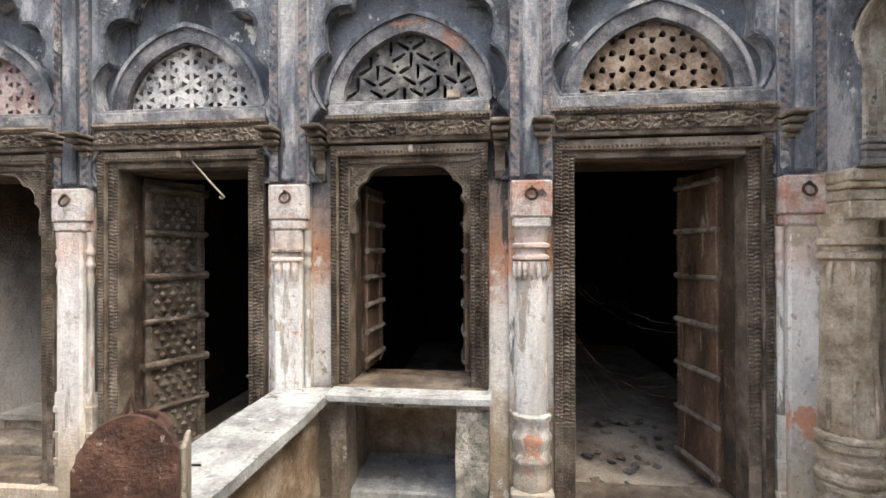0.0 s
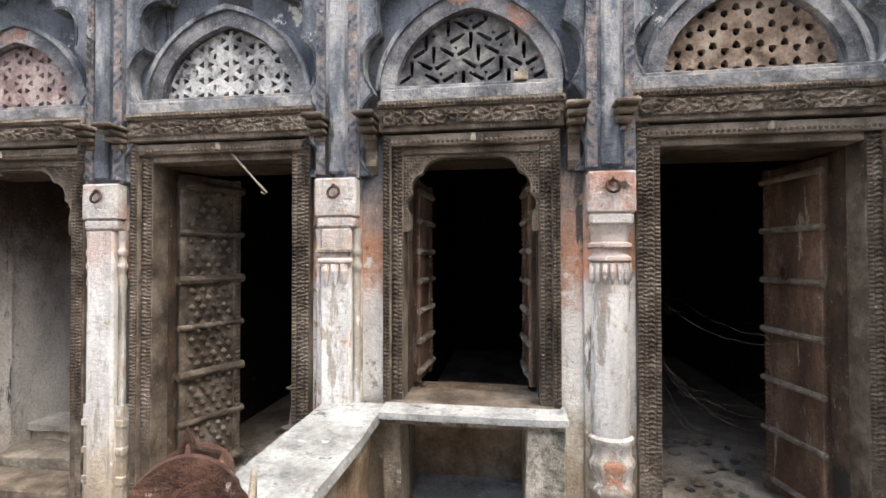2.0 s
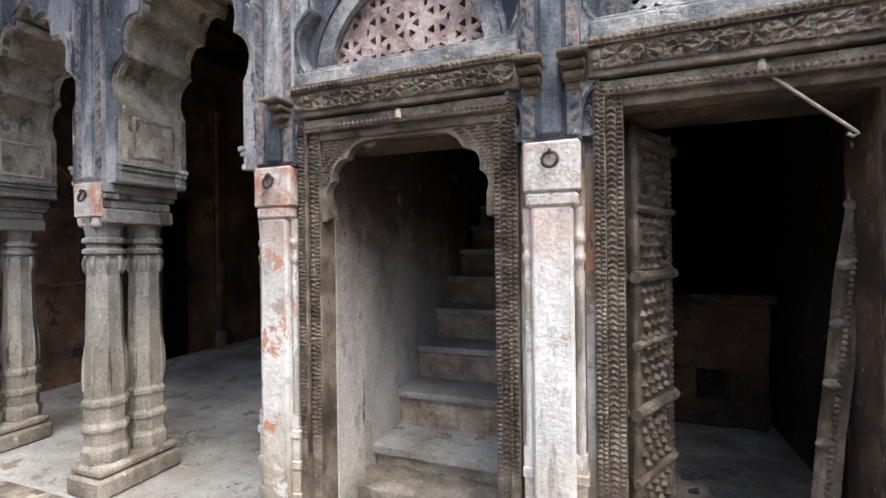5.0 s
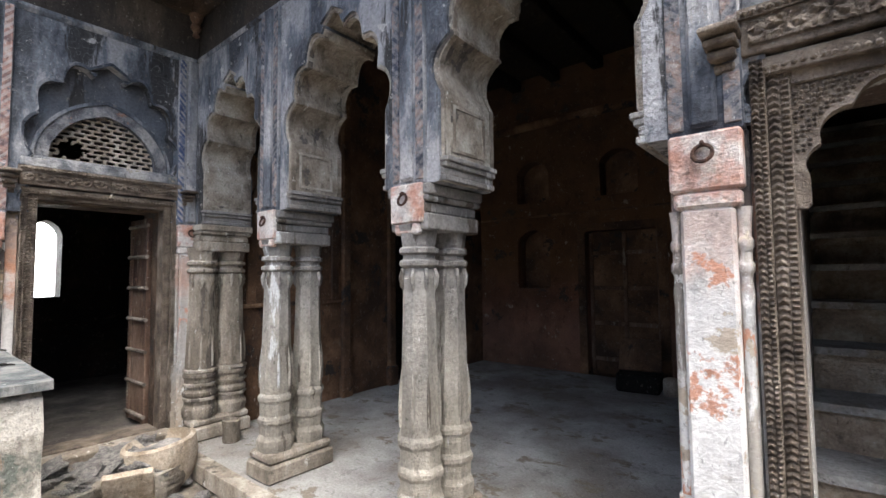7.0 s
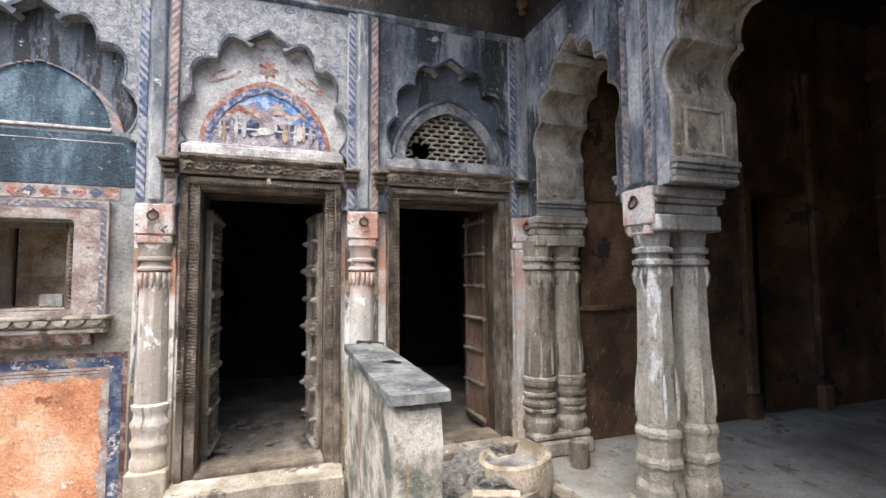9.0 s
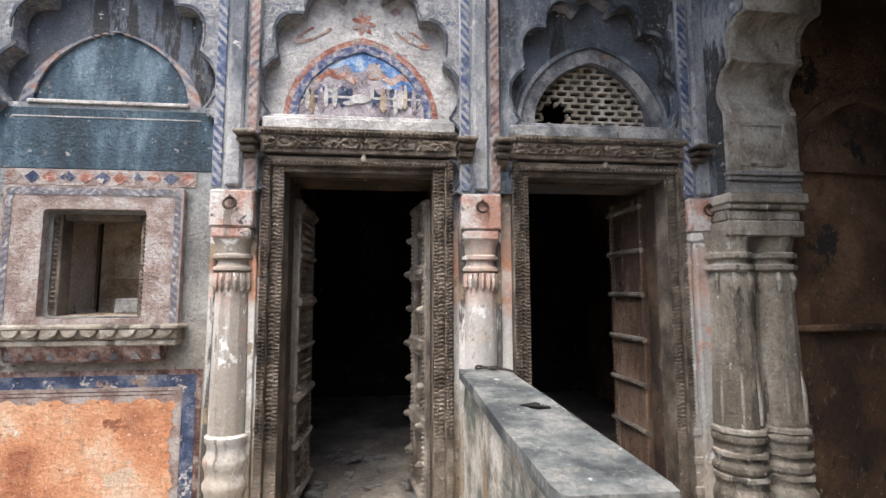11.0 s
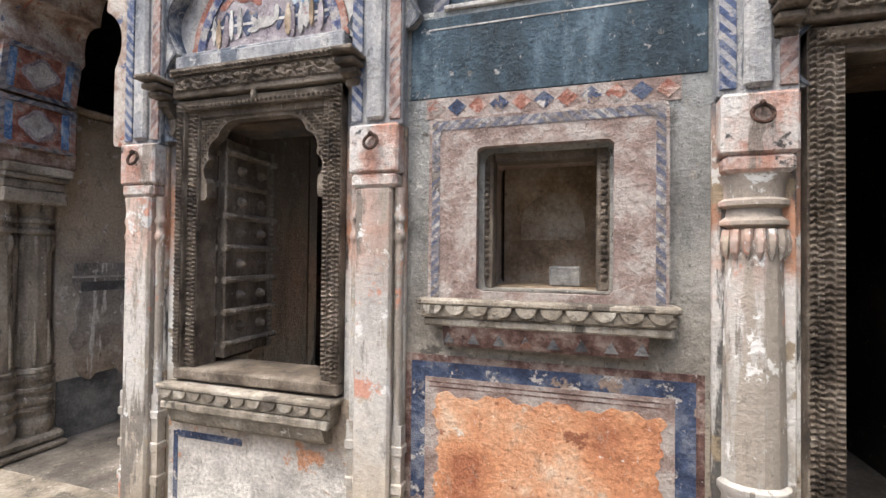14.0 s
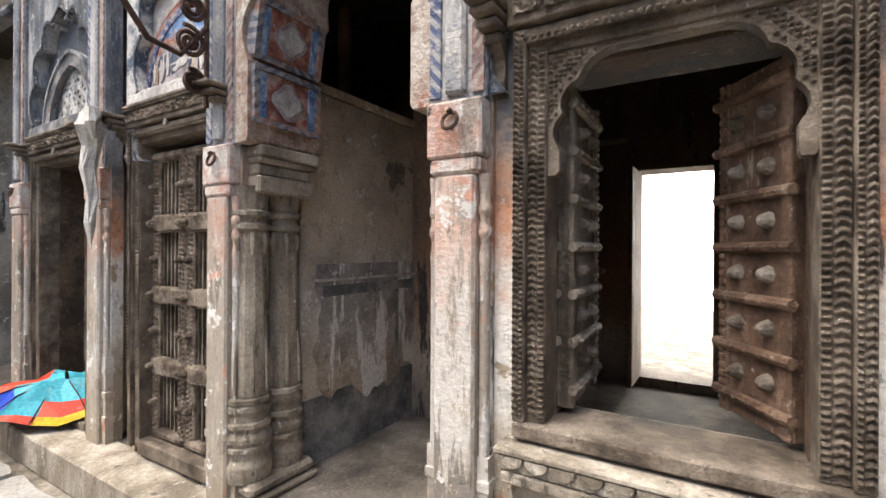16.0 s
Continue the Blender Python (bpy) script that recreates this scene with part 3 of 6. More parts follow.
def scalloped_arch(a, spring, apex, depth=0.085, n=7, power=2.0, tail=0.0):
    """Inside a wide arch whose edge is a row of scallops between sharp cusps; tail: the scallops go on down the sides at that pitch."""
    H = apex - spring
    def fn(u, w):
        x, y = np.abs(u) / a, np.maximum(w - spring, 0) / H
        t = np.arctan2(y, x + 1e-9)
        rho = (x ** power + y ** power) ** (1 / power)
        wave = np.abs(np.sin(n * t))
        if tail:
            wave = np.where(w < spring, np.abs(np.sin(math.pi * (spring - w) / tail)), wave)
        edge = 1 - depth * (1 - wave) - 0.05 * np.sin(2 * t) * (power < 2.1)
        f = (edge - rho) * a
        return np.maximum(f, np.minimum((apex + 0.025 - w) * 0.8 - np.abs(u) * 0.5, w - apex + 0.06))
    return fn


def outside(*fns):
    def fn(u, w):
        f = fns[0](u, w)
        for g in fns[1:]:
            f = np.maximum(f, g(u, w))
        return -f
    return fn


def rect(u0, u1, w0, w1):
    return lambda u, w: np.minimum(np.minimum(u - u0, u1 - u), np.minimum(w - w0, w1 - w))


def both(*fns):
    def fn(u, w):
        f = fns[0](u, w)
        for g in fns[1:]:
            f = np.minimum(f, g(u, w))
        return f
    return fn


def scalloped(a, w0, top):
    """A door or window opening with a flat, lobed head."""
    def fn(u, w):
        x = np.abs(u)
        f = np.maximum(np.minimum(a - x, top - 0.25 - w), np.minimum(0.52 * a - x, top - w))
        for cx, cw, cr in ((0.5 * a, top - 0.09, 0.085), (0.74 * a, top - 0.14, 0.07), (0.86 * a, top - 0.22, 0.06)):
            f = np.maximum(f, cr - np.sqrt((x - cx) ** 2 + (w - cw) ** 2))
        f = np.maximum(f, np.minimum(0.8 * a - x, top - 0.13 - w))
        return np.minimum(f, w - w0)
    return fn


# ---- ground, floors and closing walls ----
def slab(name, x0, x1, y0, y1, z0, z1, material, label="", kind="structure", c=0.01):
    return tagged(part(name, Shape().box(x0, x1, y0, y1, z0, z1, c), material), label or name.replace("_", " "), name.split("_")[0], kind=kind)


slab("ground", -80, 60, -60, 60, -0.4, 0.0, M_EARTH, "dusty earth and worn paving of the courtyard", c=0)
slab("floor_loggia", -7.3, -3.46, 2.17, 6.5, 0.001, 0.13, M_FLOOR, "worn grey cement floor of the open loggia")
slab("floor_north_rooms", -3.45, 1.95, 2.33, 6.5, 0.001, 0.2, M_DUST, "dusty floor of the dark rooms")
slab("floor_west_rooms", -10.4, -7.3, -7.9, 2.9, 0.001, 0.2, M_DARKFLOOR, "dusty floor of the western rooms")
slab("pavement_ledge", -7.298, -7.03, -7.9, -2.5, 0.001, 0.2, M_CARVED, "worn stone ledge along the facade")
slab("pavement_ledge_north", -7.298, -7.1, -2.49, 2.16, 0.001, 0.16, M_CARVED, "worn stone ledge along the facade")
# Unseen south and east walls, added to enclose the courtyard and its light.
slab("wall_south", -10.5, 3.0, -8.2, -7.9, 0, 4.9, M_PLASTER, "plain unseen wall added to enclose the courtyard")
slab("wall_east", 2.6, 2.9, -7.9, 6.5, 0, 4.9, M_PLASTER, "plain unseen wall added to enclose the courtyard")
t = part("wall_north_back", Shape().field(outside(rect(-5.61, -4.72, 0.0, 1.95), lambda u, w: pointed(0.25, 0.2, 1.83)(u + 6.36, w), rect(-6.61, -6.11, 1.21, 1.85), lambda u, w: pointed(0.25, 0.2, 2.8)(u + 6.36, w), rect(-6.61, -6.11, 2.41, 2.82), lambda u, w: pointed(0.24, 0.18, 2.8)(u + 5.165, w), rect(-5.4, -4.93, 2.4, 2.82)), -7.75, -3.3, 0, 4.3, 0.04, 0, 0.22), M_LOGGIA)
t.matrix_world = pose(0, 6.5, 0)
tagged(t, "dark ochre back wall of the loggia with niches and a doorway", "wall", kind="structure")
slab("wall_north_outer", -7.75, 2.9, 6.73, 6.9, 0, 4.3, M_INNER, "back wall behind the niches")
# Near-black room walls and ceilings from here on paint the darkness indoors.
slab("wall_rooms_back", -3.3, 2.9, 6.5, 6.72, 0, 4.3, M_BLACK_AND_SHADE, "near-black back wall with room shade in its colour")
slab("wall_stair", -3.45, -3.3, 2.72, 6.5, 0, 4.2, M_STAIRWALL, "stained grey plaster wall beside the stair, dark brown higher up")
slab("wall_loggia_west_a", -7.75, -7.24, 2.76, 4.66, 0, 4.2, M_INNER, "dark-blotched side wall of the loggia")
slab("wall_loggia_west_b", -7.75, -7.24, 5.42, 6.5, 0, 4.2, M_INNER, "dark-blotched side wall of the loggia")
slab("wall_loggia_west_c", -7.75, -7.24, 4.66, 5.42, 2.2, 4.2, M_INNER, "dark-blotched wall over a dark doorway")
# A near-black slab paints the shade inside the side doorway.
slab("wall_loggia_west_d", -7.9, -7.75, 4.5, 5.6, 0, 4.2, M_BLACK_AND_SHADE, "near-black slab in place of the side doorway's shade")
slab("ceiling_north", -7.3, 2.6, 2.76, 6.5, 4.2, 4.4, M_BLACK_AND_SHADE, "dark beamed ceiling over loggia and rooms")
slab("ceiling_rooms", -3.3, 2.6, 2.73, 6.5, 3.25, 3.4, M_BLACK_AND_SHADE, "near-black ceiling over the northern rooms, shade in its colour")
slab("ceiling_west", -10.5, -7.61, -7.9, 2.9, 3.3, 3.5, M_BLACK_AND_SHADE, "dark ceiling over the western rooms")
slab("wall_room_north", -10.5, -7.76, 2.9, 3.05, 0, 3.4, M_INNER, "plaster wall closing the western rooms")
# Last stretch is near-black: that room's dimness is in the wall colour.
for a, b, mat in ((-7.9, -3.66, M_INNER), (-3.659, -1.0, M_PANELLED), (-0.999, 2.9, M_BLACK_AND_SHADE)):
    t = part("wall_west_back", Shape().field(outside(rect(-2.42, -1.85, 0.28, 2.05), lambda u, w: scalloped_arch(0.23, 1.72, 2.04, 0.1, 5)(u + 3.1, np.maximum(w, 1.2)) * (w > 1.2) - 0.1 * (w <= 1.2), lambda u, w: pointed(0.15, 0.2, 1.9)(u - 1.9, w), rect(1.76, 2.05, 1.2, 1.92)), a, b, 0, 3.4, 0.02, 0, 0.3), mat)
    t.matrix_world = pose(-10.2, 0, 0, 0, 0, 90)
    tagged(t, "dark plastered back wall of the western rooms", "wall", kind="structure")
# North of y = 0 the partition carries the darkness in its colour.
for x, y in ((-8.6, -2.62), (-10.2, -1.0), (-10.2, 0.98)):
    slab("wall_west_partition", x, -7.62, y - 0.06, y + 0.06, 0, 3.4, M_BLACK_AND_SHADE if y > 0 else M_PANELLED, "plastered partition between the western rooms")
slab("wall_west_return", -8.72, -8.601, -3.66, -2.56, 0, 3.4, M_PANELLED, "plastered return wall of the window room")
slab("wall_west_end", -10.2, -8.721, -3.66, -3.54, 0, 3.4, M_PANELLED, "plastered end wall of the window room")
# Near-black sheet added behind the alcove: closes it and paints its shade.
slab("wall_alcove_back", -10.62, -10.51, -3.5, -2.7, 1.0, 2.3, M_BLACK_AND_SHADE, "near-black sheet added to close the arched alcove")
q = thing("alcove_ledge", pose(-10.2, -3.1, 0, 0, 0, 90), "plaster ledge and moulding round an arched alcove", "alcove")
part("ledge", Shape().box(-0.42, 0.42, -0.05, 0.01, 1.16, 1.195, 0.008), M_TAN, q)
part("moulding", Shape().field(both(rect(-0.33, 0.33, 1.2, 2.2), outside(rect(-0.29, 0.29, 1.1, 2.15))), -0.34, 0.34, 1.2, 2.2, 0.02, -0.015, 0.01), M_TAN, q)
part("string_course", Shape().box(-0.5, 0.6, -0.03, 0.01, 2.3, 2.34, 0.008), M_TAN, q)
slab("wall_recess_south", -9.6, -7.61, -3.79, -3.66, 0.2, 2.22, M_RECESS, "half-height plaster wall of the recess")
slab("wall_recess_cap", -9.6, -7.61, -3.81, -3.64, 2.222, 2.27, M_RECESS, "rounded plaster capping of the half-height wall")
slab("wall_far_south", -10.2, -7.61, -5.2, -5.05, 0.2, 3.4, M_BLACK_AND_SHADE, "dark partition wall")
# Thin near-black sheet added over the partition to darken the room.
slab("wall_room_lining", -10.2, -7.62, -0.938, -0.93, 0, 3.3, M_BLACK_AND_SHADE, "near-black sheet added to darken the partition")
# Near-black partitions hold the northern rooms' dimness in their colour.
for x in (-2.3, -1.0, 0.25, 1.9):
    slab("wall_north_partition", x - 0.06, x + 0.06, 2.74, 6.5, 0, 3.3, M_BLACK_AND_SHADE, "near-black partition between the northern rooms, shade in its colour")
slab("wall_upper_north", -7.6, 2.6, 2.37, 2.75, 3.232, 4.9, M_BROWN, "dark upper wall over the cornice")
slab("wall_upper_west", -7.6, -7.25, -7.9, 2.368, 3.232, 4.9, M_BROWN, "dark upper wall over the cornice")
slab("ceiling_eave_north", -7.27, -3.3, 1.6, 2.368, 3.76, 3.84, M_BEAM, "brown timber eave over the loggia")
slab("ceiling_eave_west", -7.248, -6.3, 0.95, 1.599, 3.76, 3.84, M_BEAM, "brown timber eave over the corner door")
slab("trim_eave_north", -7.248, -3.3, 2.28, 2.368, 3.6, 3.759, M_BEAM, "dark timber plate under the eave")
slab("trim_eave_west", -7.248, -7.16, 0.95, 2.279, 3.6, 3.759, M_BEAM, "dark timber plate under the eave")
for k in range(9):
    b = tagged(part("eave_joist", Shape().box(-0.03, 0.03, -0.64, 0.03, 3.665, 3.759, 0.006), M_BEAM), "brown timber joist under the eave", "joist", "eave joists")
    b.matrix_world = pose(-6.9 + 0.42 * k, 2.25, 0)
b = tagged(part("corner_bracket", Shape().lathe(0, 0, [(0.004, 3.4), (0.03, 3.42), (0.02, 3.45), (0.045, 3.49), (0.03, 3.53), (0.05, 3.57), (0.055, 3.6)], 12), M_LEAF, smooth=True), "turned brown pendant under the corner of the eave", "pendant")
b.matrix_world = pose(-7.19, 2.31, 0)
# Glowing sheet added outside the openings in place of bright daylight.
glow = slab("backdrop", -18.2, -18, -30, 30, -1, 14, M_GLARE, "glowing white sheet in place of daylight outside")


# ---- bays of the facades ----
def carve(period=0.1, depth=0.015):
    def fn(u, w):
        k = np.round(u / period)
        x, y = u - k * period, w
        r = np.sqrt(x * x + y * y)
        a = np.arctan2(y, x)
        flower = np.cos(6 * a + k * 1.3) * np.sin(np.clip(r / 0.05, 0, 1) * math.pi)
        curl = np.sin(x * 170 + 2.5 * np.sin(y * 120 + k)) * np.sin(y * 190 + 2.0 * np.sin(x * 110))
        return depth * np.clip(0.5 + 0.55 * flower + 0.45 * curl, 0, 1.1)
    return fn


def frieze(t, hw, w0, w1):
    p = part("lintel", Shape().box(-hw, hw, -0.055, 0.06, w0, w1, 0.004), M_WOOD, t, "carved dark wooden lintel")
    mid, h = (w0 + w1) / 2, (w1 - w0) / 2 - 0.035
    s = Shape()
    n = carve()
    s.relief(-hw + 0.02, hw - 0.02, mid - h - 0.008, mid + h - 0.008, -0.057, lambda u, w: n(u, w - mid), 0.0055)
    part("carving", s, M_WOOD, p, smooth=True)
    s = Shape()
    x = -hw + 0.012
    while x < hw:
        s.stud(x, -0.066, w1 - 0.013, 0.011, 0.014, 5)
        x += 0.021
    s.box(-hw - 0.005, hw + 0.005, -0.066, 0, w1 - 0.027, w1 + 0.004)
    part("dentil_moulding", s, M_WOOD, p)
    for side in (-1, 1):
        b = Shape()
        u = side * (hw + 0.045)
        for k, (hh, dd, ww) in enumerate(((0.02, 0.17, 0.05), (0.022, 0.14, 0.042), (0.025, 0.11, 0.036), (0.03, 0.07, 0.03))):
            b.box(u - ww, u + ww, -dd, 0.03, w0 + 0.075 - 0.028 * k - hh, w0 + 0.075 - 0.028 * k, 0.006)
        prof = [(0.02, w0 - 0.02), (-0.06, w0 - 0.02), (-0.05, w0 - 0.05), (-0.02, w0 - 0.08), (-0.018, w0 - 0.12), (-0.03, w0 - 0.15), (-0.012, w0 - 0.19), (0.02, w0 - 0.2)]
        b.run(prof, u - 0.026, u + 0.026)
        part("bracket", b, M_WOOD, t)


def beads(s, u0, w0, u1, w1, d, step, r, h):
    n = max(1, int(math.hypot(u1 - u0, w1 - w0) / step))
    for k in range(n):
        f = (k + 0.5) / n
        s.stud(u0 + (u1 - u0) * f, d, w0 + (w1 - w0) * f, r, h, 5)


def rope(edge, width, side, pitch=0.026, depth=0.013):
    """Carved bands for a jamb: slanting leaves, a groove, a string of small bosses."""
    def fn(u, w):
        x = (u - edge) * -side / width
        leaf = np.clip(0.5 + 0.8 * np.sin(2 * math.pi * (w / pitch + 0.9 * np.abs(x - 0.3) * 2)), 0, 1)
        boss = np.clip(0.4 + 0.9 * np.sin(2 * math.pi * w / (pitch * 0.8)) * np.sin(math.pi * np.clip((x - 0.62) / 0.32, 0, 1)), 0, 1)
        h = np.where(x < 0.56, leaf * np.sin(math.pi * np.clip((x - 0.03) / 0.53, 0, 1)) ** 0.5, np.where(x > 0.63, boss, 0.0))
        worn = np.clip((w - 0.55) / 0.15, 0.25, 1)
        return depth * h * worn
    return fn


def timber_frame(t, a, o, w0, top, otop, arched=False, sill=False):
    """A stepped, carved frame: opening half-width a, outer half-width o."""
    for side in (-1, 1):
        s = Shape()
        e = [side * x for x in (o, o - 0.4 * (o - a), a)]
        s.box(min(e[0], e[1]), max(e[0], e[1]), -0.04, 0.1, w0, otop, 0.004)
        s.box(min(e[1], e[2]), max(e[1], e[2]), -0.015, 0.1, w0, otop, 0.003)
        p = part("jamb", s, M_WOOD, t)
        c = Shape()
        c.relief(min(e[0], e[1]) + 0.003, max(e[0], e[1]) - 0.003, w0 + 0.02, otop - 0.01, -0.041, rope(e[0], abs(e[0] - e[1]), side, 0.0195, 0.013), 0.0037)
        c.relief(min(e[1], e[2]) + 0.003, max(e[1], e[2]) - 0.003, w0 + 0.02, top + 0.04, -0.016, rope(e[1], abs(e[1] - e[2]), side, 0.022, 0.011), 0.0041)
        part("leaf_carving", c, M_WOOD, p, smooth=True)
    s = Shape()
    s.box(-o, o, -0.038, 0.098, top + 0.4 * (otop - top), otop - 0.001, 0.004)
    s.box(-a, a, -0.012, 0.095, top, top + 0.45 * (otop - top), 0.003)
    p = part("head_beam", s, M_WOOD, t)
    c = Shape()
    beads(c, -o + 0.03, top + 0.6 * (otop - top), o - 0.03, top + 0.6 * (otop - top), -0.038, 0.022, 0.009, 0.01)
    part("bead_carving", c, M_WOOD, p)
    # Dark lining added to darken the reveals; grey plaster at the stair door.
    s = Shape()
    for side in (-1, 1):
        s.box(min(side * (a - 0.004), side * (a + 0.01)), max(side * (a - 0.004), side * (a + 0.01)), 0.101, 0.345, w0, top + 0.004, 0.002)
    s.box(-a + 0.0045, a - 0.0045, 0.101, 0.345, top - 0.01, top + 0.008, 0.002)
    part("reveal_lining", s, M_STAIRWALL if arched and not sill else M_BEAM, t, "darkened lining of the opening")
    if arched:
        s = Shape()
        hole = scalloped(a - 0.035, w0, top - 0.015)
        s.field(outside(hole), -a, a, top - 0.36, top, 0.012, 0.0, 0.05)
        p = part("scalloped_head", s, M_WOOD, t)
        c = Shape()
        for side in (-1, 1):
            for q in range(14):
                for r in range(14):
                    u, w = side * (a - 0.01 - 0.014 * q), top - 0.012 - 0.014 * r
                    if hole(np.array(u), np.array(w)) < -0.012 and (q * 7 + r * 3) % 4:
                        c.stud(u, 0.0, w, 0.0075, 0.009, 5)
        part("leaf_carving", c, M_WOOD, p)
    if sill:
        part("sill_beam", Shape().box(-o, o, -0.045, 0.2, w0 - 0.05, w0, 0.008), M_WOOD, t, "weathered timber sill")
    else:
        part("threshold", Shape().box(-a, a, -0.03, 0.2, w0 - 0.03, w0 + 0.05, 0.008), M_WOOD, t, "worn timber threshold")


# lattice patterns: positive where stone stands
def bars_star(u, w):
    s = 0.07
    f = np.full_like(u, -1.0)
    for k in range(3):
        a = math.pi * k / 3
        x = u * math.cos(a) + w * math.sin(a)
        f = np.maximum(f, 0.0118 - np.abs(x - s * np.round(x / s)))
    y = w / (s * 1.1547)
    row = np.round(y)
    x = u / (s * 1.1547) - 0.5 * (np.mod(row, 2))
    cx = (np.round(x) + 0.5 * np.mod(row, 2)) * s * 1.1547
    return np.maximum(f, 0.024 - np.sqrt((u - cx) ** 2 + (w - row * s * 1.1547) ** 2))


def bars_weave(u, w):
    """Slots turned three ways round solid rosettes."""
    s = 0.072
    f = np.full_like(u, 0.02)
    row = np.floor(w / (s * 0.866))
    for dr in (0, 1):
        r = row + dr
        for dx in (-1, 0, 1):
            i = np.round(u / s - 0.5 * np.mod(r, 2)) + dx
            cx, cw = (i + 0.5 * np.mod(r, 2)) * s, r * s * 0.866
            a = np.mod(i + 2 * r + np.floor(r / 2), 3) * (math.pi / 3) + 0.5
            x = (u - cx) * np.cos(a) + (w - cw) * np.sin(a)
            y = -(u - cx) * np.sin(a) + (w - cw) * np.cos(a)
            keep = np.mod(3 * i + 5 * r, 7) < 1
            slot = np.minimum(0.031 - np.abs(x), 0.0095 - np.abs(y))
            f = np.minimum(f, np.where(keep, 0.02, -slot))
            tri = 0.008 - np.sqrt((u - cx - 0.5 * s) ** 2 + (w - cw - 0.29 * s) ** 2)
            f = np.minimum(f, -tri)
    return f


def bars_rosette(u, w):
    s = 0.098
    row = np.round(w / (s * 0.866))
    cx = (np.round(u / s - 0.5 * np.mod(row, 2)) + 0.5 * np.mod(row, 2)) * s
    x, y = u - cx, w - row * s * 0.866
    r = np.sqrt(x * x + y * y)
    a = np.arctan2(y, x)
    return 0.0465 + 0.006 * np.cos(6 * a) - r


def bars_brick(u, w):
    h, l = 0.0345, 0.078
    row = np.round(w / h)
    x = u + 0.5 * l * np.mod(row, 2)
    x = x - l * np.round(x / l)
    y = w - row * h
    return -np.minimum(0.029 - np.abs(x), 0.0115 - np.abs(y))


def lattice_or_panel(wall, u, hw, base, apex, pattern, mat, label, broken=None):
    t = thing("lattice_screen", at(wall, u), label, "lattice screen")
    inner = pointed(hw, apex - base, base)
    outer = pointed(hw + 0.075, apex - base + 0.085, base - 0.001)
    ring = pointed(hw + 0.095, apex - base + 0.11, base - 0.001)
    part("arch_band", Shape().field(both(outer, outside(inner)), -hw - 0.1, hw + 0.1, base, apex + 0.12, 0.016, 0.02, 0.09), M_BAND, t)
    part("arch_moulding", Shape().field(both(ring, outside(outer)), -hw - 0.12, hw + 0.12, base, apex + 0.14, 0.01, 0.008, 0.07), M_UPPER, t)
    if pattern:
        def solid(a, b):
            f = np.maximum(pattern(a, b - base), 0.012 - np.minimum(b - base, 9))
            if broken:
                f = np.minimum(f, np.sqrt(((a - broken[0]) / 1.3) ** 2 + (b - broken[1]) ** 2) - broken[2] + 0.012 * np.sin(a * 130) + 0.01 * np.sin(b * 170))
            return np.minimum(f, inner(a, b) + 0.02)
        part("screen", Shape().field(solid, -hw - 0.02, hw + 0.02, base, apex + 0.02, 0.0065, 0.065, 0.1), mat, t, "pierced stone screen")
    return t


def spandrel(wall, u, hw, spring=2.24, apex=2.96, mat=None, low=1.85, top=3.2, aw=0.51):
    hole = scalloped_arch(aw, spring, apex, 0.125, 7, 2.35, 0.2)
    s = Shape().field(outside(hole), -hw, hw, low, top, 0.0155, -0.035, 0.05)
    t = tagged(part("wall_spandrel", s, mat or M_SPAN), "blue-grey limewashed wall with a many-lobed blind arch", "wall", kind="structure")
    t.matrix_world = at(wall, u)
    edge = lambda a, b: 0.016 + hole(a, b)
    rim = tagged(part("trim_arch_rim", Shape().field(both(outside(hole), edge), -hw, hw, low, top, 0.0155, -0.04, -0.03), M_RIM), "dark painted rim round the lobed arch", "arch trim", kind="structure")
    rim.matrix_world = at(wall, u)
    return t


def wall_bay(wall, u, hw, holes, top=3.3, back=0.33, low=0.0):
    s = Shape().field(outside(*holes), -hw, hw, low, top, 0.03, 0.05, back)
    t = tagged(part("wall_bay", s, M_WALL), "weathered plaster wall with faded paint", "wall", kind="structure")
    t.matrix_world = at(wall, u)
    return t


def flanks(wall, u, hw, o, top=2.04, low=0.1):
    for side in (-1, 1):
        s = Shape().box(min(side * o, side * hw), max(side * o, side * hw), 0.0, 0.05, low, top, 0.003)
        t = tagged(part("wall_flank", s, M_FLANK), "peeling plaster strip beside the opening", "wall", kind="structure")
        t.matrix_world = at(wall, u)


def ledge(wall, u, hw, w0=2.18, w1=2.26, mat=None):
    s = Shape().box(-hw, hw, -0.05, 0.06, w0 + 0.005, w1 - 0.02, 0.006).box(-hw + 0.01, hw - 0.01, -0.03, 0.06, w1 - 0.021, w1, 0.005)
    t = tagged(part("trim_ledge", s, mat or M_LEDGE), "washed stone ledge over the lintel", "ledge", kind="structure")
    t.matrix_world = at(wall, u)


def pilaster_top(t, top=3.2, f=0.0, base=1.834, west=False):
    part("upper_shaft", Shape().box(-0.105, 0.105, -0.05 - f, 0.05 - f, base, top, 0.004).box(-0.038, 0.038, -0.072 - f, -0.04 - f, base + 0.02, top, 0.012), M_UPPERWEST if west else M_UPPER, t, "painted upper shaft with a raised fillet")
    for side in (-1, 1):
        part("painted_border", Shape().box(side * 0.078 - 0.022, side * 0.078 + 0.022, -0.0575 - f, -0.045 - f, base + 0.02, top - 0.01, 0.002), (M_BORDERWEST if side < 0 else M_BORDERRED) if west else M_BORDER, t, "blue and red painted leaf border")


